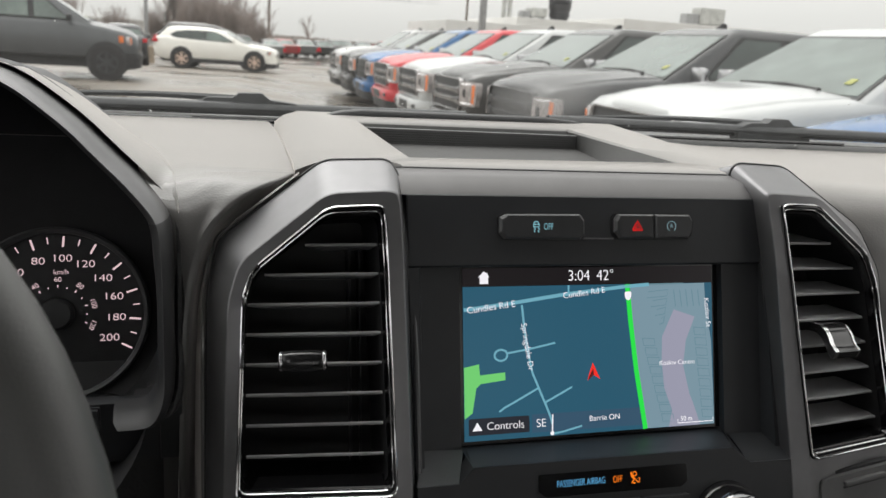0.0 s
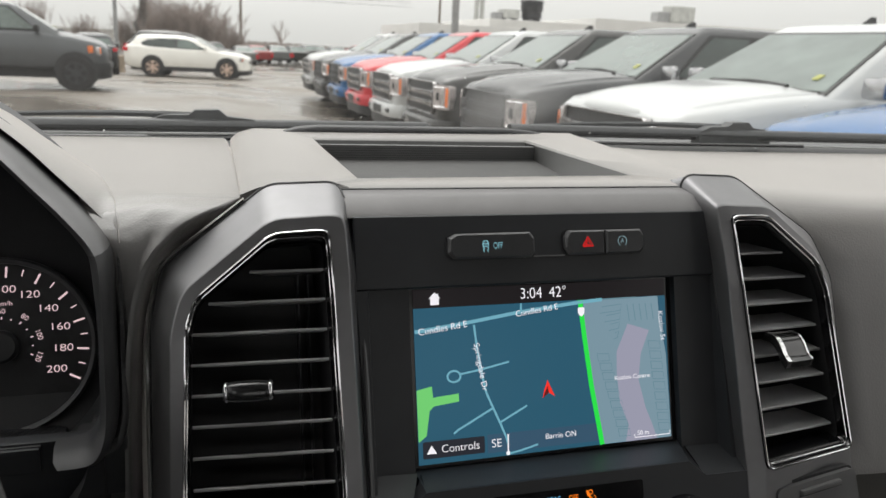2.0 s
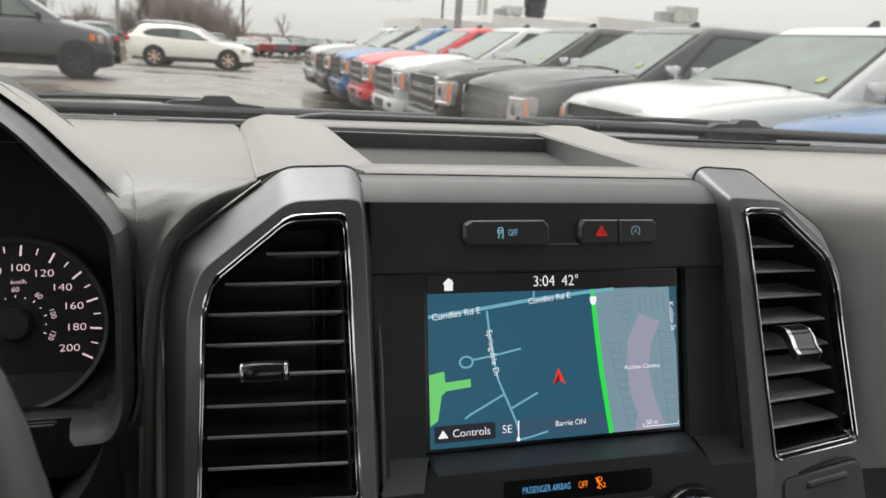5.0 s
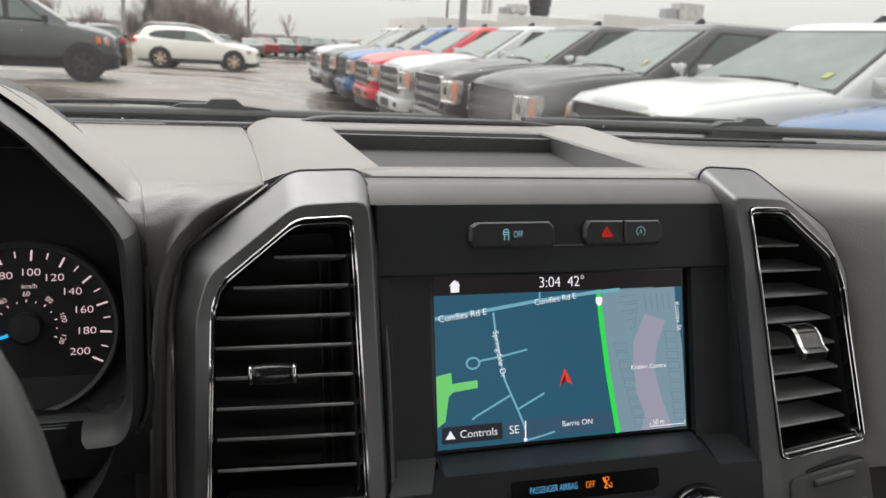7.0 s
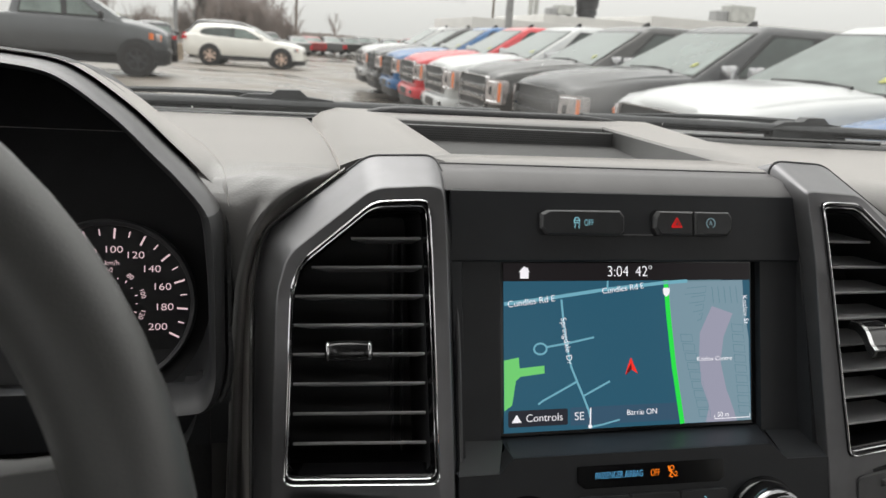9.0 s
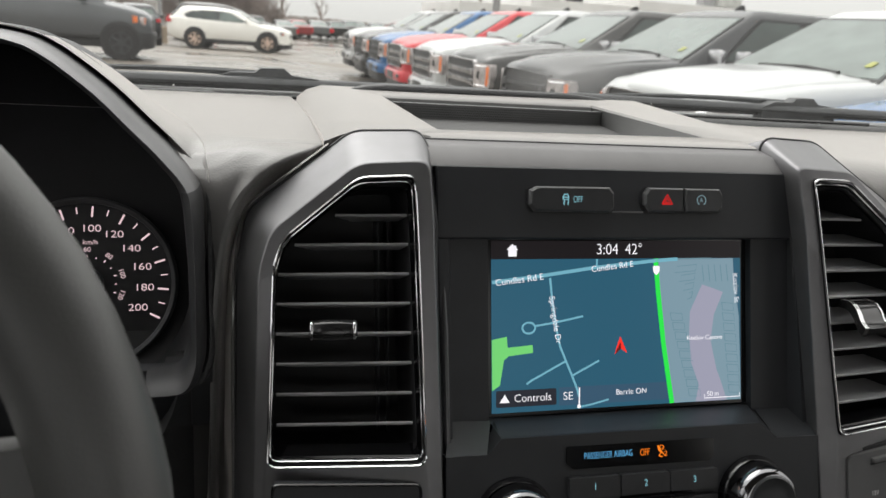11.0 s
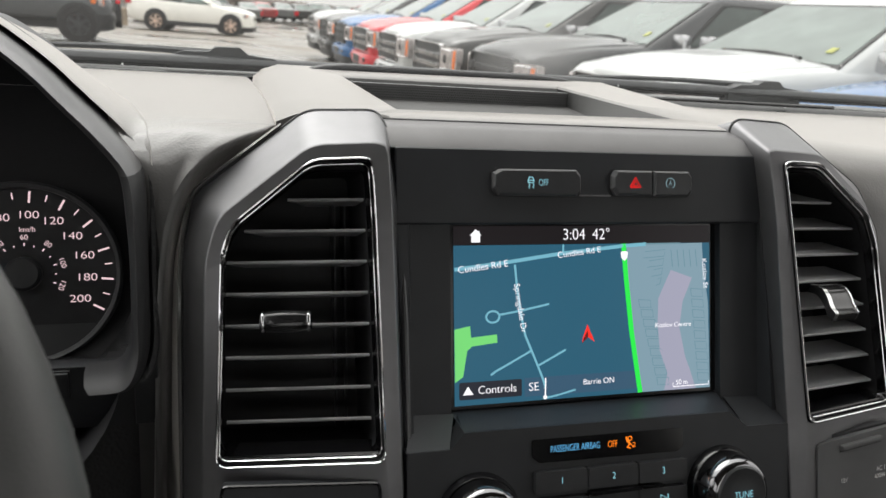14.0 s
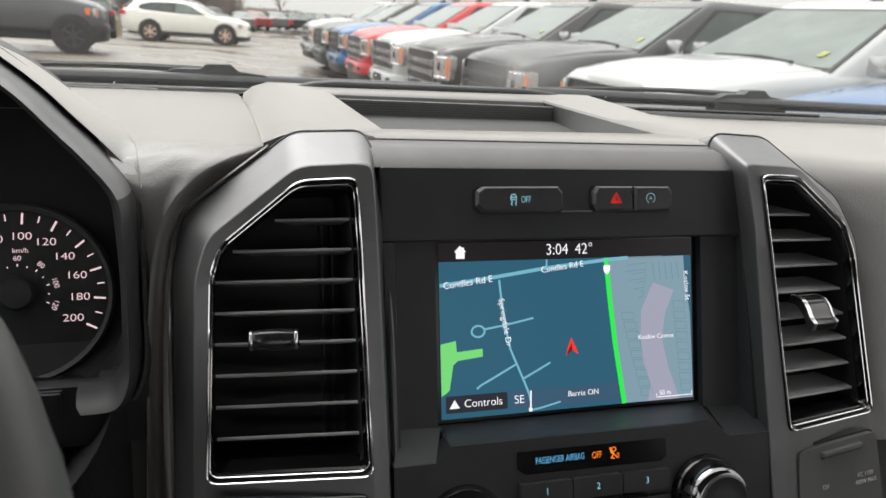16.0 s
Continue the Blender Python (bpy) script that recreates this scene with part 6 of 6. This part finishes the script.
shed = thing("dealership_building", "long low white flat-roofed building with rooftop units", "building", pose(20, 62, 0))
part("wall", box(-3.2, 12.5, 0, 14, 0, 3.65, 0.05), PANEL, shed)
part("parapet", box(3.0, 12.5, 0.4, 14, 3.6, 4.30, 0.05), PANEL, shed)
part("wing", box(12.5, 34, -0.3, 14, 0, 4.85, 0.05), PANEL, shed)
for k in range(7):
    w = part("window", box(1.0 + 4 * k, 3.4 + 4 * k, -0.06, 0.04, 0.9, 2.3, 0.03), CARGLASS, shed)


barn = thing("low_building", "low white flat-roofed building behind the parked cars", "building", pose(-12.5, 96, 0))
part("wall", box(-9, 6.0, 0, 8, 0, 1.85, 0.03), PANEL, barn)
part("roof", box(-9.2, 6.2, -0.2, 8.2, 1.85, 2.15, 0.03), PANEL, barn)


def roof_unit(x, y, z, w, h, label, mat=ROOFMETAL):
    u = thing("rooftop_unit", label, "rooftop unit", pose(x, y, z), "rooftop units")
    part("casing", box(-w / 2, w / 2, -0.8, 0.8, 0.25, 0.25 + h, 0.06), mat, u)
    part("hood", box(-w / 2 - 0.5 * w, -w / 2, -0.6, 0.6, 0.1, 0.25 + h * 0.6, 0.05), POLE, u)
    for s in (-1, 1):
        part("leg", box(s * w * 0.35 - 0.05, s * w * 0.35 + 0.05, -0.6, 0.6, 0.0, 0.27), POLE, u)


roof_unit(43.4, 66, 4.85, 2.6, 1.45, "grey rooftop ventilation unit on legs")
roof_unit(26.1, 66, 4.3, 1.5, 0.75, "grey rooftop ventilation unit on legs")
tank = thing("rooftop_tank", "dark round rooftop tank", "tank", pose(28.3, 66, 4.29))
part("shell", lathe([(0.80, 0), (0.80, 0.35), (0.92, 0.40), (0.92, 0.80), (0.86, 0.84), (0.98, 1.0), (1.02, 1.5), (0.95, 1.6), (1.05, 1.65), (1.02, 1.9), (0.3, 1.95)], 24, "z"), RIMDARK, tank)
flue = thing("rooftop_flue", "tall grey rooftop flue pipes", "flue", pose(23.3, 66, 4.29))
for dx, hh in ((-0.25, 3.4), (0.28, 2.4)):
    part("pipe", tube([(dx, 0, 0), (dx, 0, hh)], 0.2, 10), ROOFMETAL, flue)


def pole(name, x, y, h, r, mat, label, base=False, arm=False):
    p = thing(name, label, "pole", pose(x, y, land(x, y)))
    part("shaft", tube([(0, 0, 0), (0, 0, h / 2), (0, 0, h)], [r, r * 0.9, r * 0.75], 12), mat, p)
    if base:
        part("base", lathe([(0.36, 0.0), (0.36, 0.85), (0.30, 0.9), (0.02, 0.9)], 20, "z"), CONCRETE, p, "brown concrete footing")
        part("lamp_head", box(-0.9, -0.1, -0.16, 0.16, h - 0.1, h + 0.1, 0.04), POLE, p)
    if arm:
        part("crossarm", box(-1.1, 1.1, -0.06, 0.06, h - 0.9, h - 0.75), mat, p)


pole("light_pole", -4.4, 45.0, 7.5, 0.11, POLE, "grey steel light pole on a concrete footing", base=True)
pole("light_pole", 11.5, 36.0, 9.0, 0.19, POLE, "grey steel light pole on a concrete footing", base=True)
for x, y in ((4.3, 92), (27.5, 92), (-40, 92)):
    pole("utility_pole", x, y, 9.0, 0.16, WOODPOLE, "timber utility pole with a crossarm", arm=True)
wires = [tube([(x, 92, 7.9 - 1.2 * (1 - ((x - 16) / 46) ** 2) * 0.5 - k * 0.5) for x in range(-40, 32, 8)], 0.02, 5) for k in range(3)]
tagged(part("overhead_wires", join(*wires), BLACKPLAST), "thin black overhead wires", "wires")


def bare_tree(x, y, h, seed):
    """A leafless tree: a tapered trunk, limbs and a haze of fine twigs."""
    r = random.Random(seed)
    t = thing("bare_tree", "leafless grey-brown tree at the edge of the lot", "tree", pose(x, y, 0), "bare trees")
    limbs, twigs = [], []

    def grow(p, d, length, rad, depth):
        q = p + d * length
        (limbs if depth < 2 else twigs).append(tube([p, p + d * length * 0.5 + Vector((r.uniform(-1, 1), r.uniform(-1, 1), 0)) * length * 0.05, q], [rad, rad * 0.8, rad * 0.6], 5 if depth < 2 else 3))
        if depth < 4:
            for _ in range(3 if depth else 5):
                e = (d + Vector((r.uniform(-1, 1), r.uniform(-1, 1), r.uniform(-0.2, 0.8))) * 0.75).normalized()
                grow(p + d * length * r.uniform(0.45, 1.0), e, length * r.uniform(0.5, 0.75), rad * 0.55, depth + 1)
    grow(Vector((0, 0, 0)), Vector((0, 0, 1)), h * 0.33, h * 0.018, 0)
    part("trunk", join(*limbs), BARK, t)
    tagged(part("crown", join(*twigs), BARK, t), kind="stuff")
    return t


trees = [bare_tree(0, 0, 7.5, 11), bare_tree(0, 0, 6.5, 12), bare_tree(0, 0, 7.0, 13)]
trees[0].matrix_basis, trees[1].matrix_basis, trees[2].matrix_basis = pose(-4.0, 84, 0), pose(-2.2, 86, 0), pose(-0.6, 85, 0)
for i in range(13):
    x = -4.0 + i * 0.55 + rng.uniform(-0.4, 0.4)
    s = rng.uniform(0.75, 1.0) * (1.0 - 0.45 * smooth(-1.0, 2.2, x))
    ob = copy_thing(trees[i % 3], pose(x, 87 + rng.uniform(-3, 5), 0, 0, 0, rng.uniform(0, 360)))
    ob.scale = (s * 1.15, s * 1.15, s)
for x, y, k in ((9.5, 100, 1), (34, 110, 1), (33, 108, 1), (-7.6, 87, 0.62), (-8.1, 90, 0.58)):
    copy_thing(trees[1], pose(x, y, 0, 0, 0, x * 20)).scale = (k, k, k)


def thicket(x, y, h, seed):
    """A leafless thicket: many thin stems fanning out of the ground, with fine twigs."""
    r = random.Random(seed)
    t = thing("thicket", "dense leafless brown brush at the edge of the lot", "shrub", pose(x, y, 0), "thickets")
    stems, twigs = [], []
    for _ in range(34):
        b = Vector((r.uniform(-2.2, 2.2), r.uniform(-1.0, 1.0), 0))
        d = Vector((r.uniform(-0.35, 0.35), r.uniform(-0.3, 0.3), 1)).normalized()
        l = h * r.uniform(0.6, 1.0)
        stems.append(tube([b, b + d * l * 0.5, b + d * l + Vector((r.uniform(-0.4, 0.4), 0, 0))], [0.05, 0.035, 0.012], 4))
        for _ in range(26):
            p = b + d * l * r.uniform(0.25, 0.98)
            e = (d + Vector((r.uniform(-1, 1), r.uniform(-1, 1), r.uniform(-0.1, 0.6)))).normalized()
            twigs.append(tube([p, p + e * r.uniform(0.4, 1.1)], [0.022, 0.010], 3))
    part("stem", join(*stems), BARK, t)
    tagged(part("crown", join(*twigs), BARK, t), kind="stuff")
    return t


brush = thicket(-3.0, 82, 5.6, 3)
for i, (x, y, wide, high) in enumerate(((-4.4, 83, 0.8, 0.95), (-3.6, 80, 1, 0.86), (-2.0, 81, 1, 0.93), (-1.0, 83, 1, 0.97), (-0.1, 80, 1, 0.80), (0.7, 82, 0.8, 0.74), (1.5, 81, 0.7, 0.56), (2.2, 82, 0.6, 0.40), (2.9, 82, 0.5, 0.25), (-7.6, 84, 0.35, 0.68), (-8.2, 86, 0.4, 0.62), (-11.8, 86, 0.42, 0.62), (-11.2, 88, 0.3, 0.50), (-15.6, 84, 0.42, 0.85), (-16.2, 86, 0.4, 0.80))):
    copy_thing(brush, pose(x + 0.6, y, 0, 0, 0, 180 * (i % 2) + rng.uniform(-15, 15))).scale = (wide, 1, high)


def spruce(x, y, h):
    t = thing("spruce", "spruce tree paled by haze in its colour", "tree", pose(x, y, 0), "evergreens")
    part("trunk", tube([(0, 0, 0), (0, 0, h)], [0.14, 0.02], 6), BARK, t)
    bm = bmesh.new()
    r = random.Random(5)
    for k in range(900):
        z = h * (0.08 + 0.92 * r.random() ** 0.8)
        rad = (h - z) * 0.28 * r.uniform(0.5, 1.08)
        a = r.uniform(0, 6.283)
        c = Vector((rad * math.cos(a), rad * math.sin(a), z))
        d = Vector((math.cos(a), math.sin(a), -0.4)) * 0.28
        s = Vector((-math.sin(a), math.cos(a), r.uniform(-0.4, 0.4))) * 0.10
        vs = [bm.verts.new(p) for p in (c - d - s, c + d, c - d + s, c - d * 0.4 + Vector((0, 0, 0.1)))]
        bm.faces.new(vs[:3]), bm.faces.new((vs[0], vs[1], vs[3]))
    tagged(part("crown", bm, NEEDLES, t, smooth=False), kind="stuff")


spruce(-5.3, 84, 5.9)
far = bmesh.new()
for i in range(1500):
    x = -150 + i * 0.27
    h = 1.5 + 1.0 * noise.noise((x * 0.05, 3, 0)) + 0.8 * noise.noise((x * 0.4, 1, 0))
    yy = 190 + rng.uniform(-8, 8)
    base = [far.verts.new((x + rng.uniform(-0.4, 0.4) + dx, yy, 0)) for dx in (-0.5, 0.5)]
    top = [far.verts.new((x + dx, yy, max(0.8, h * rng.uniform(0.8, 1.05)))) for dx in (0.25, -0.25)]
    far.faces.new(base + top)
tagged(part("far_woods", far, FARWOOD, smooth=False), "low brown winter woods on the horizon", "woods", kind="stuff")
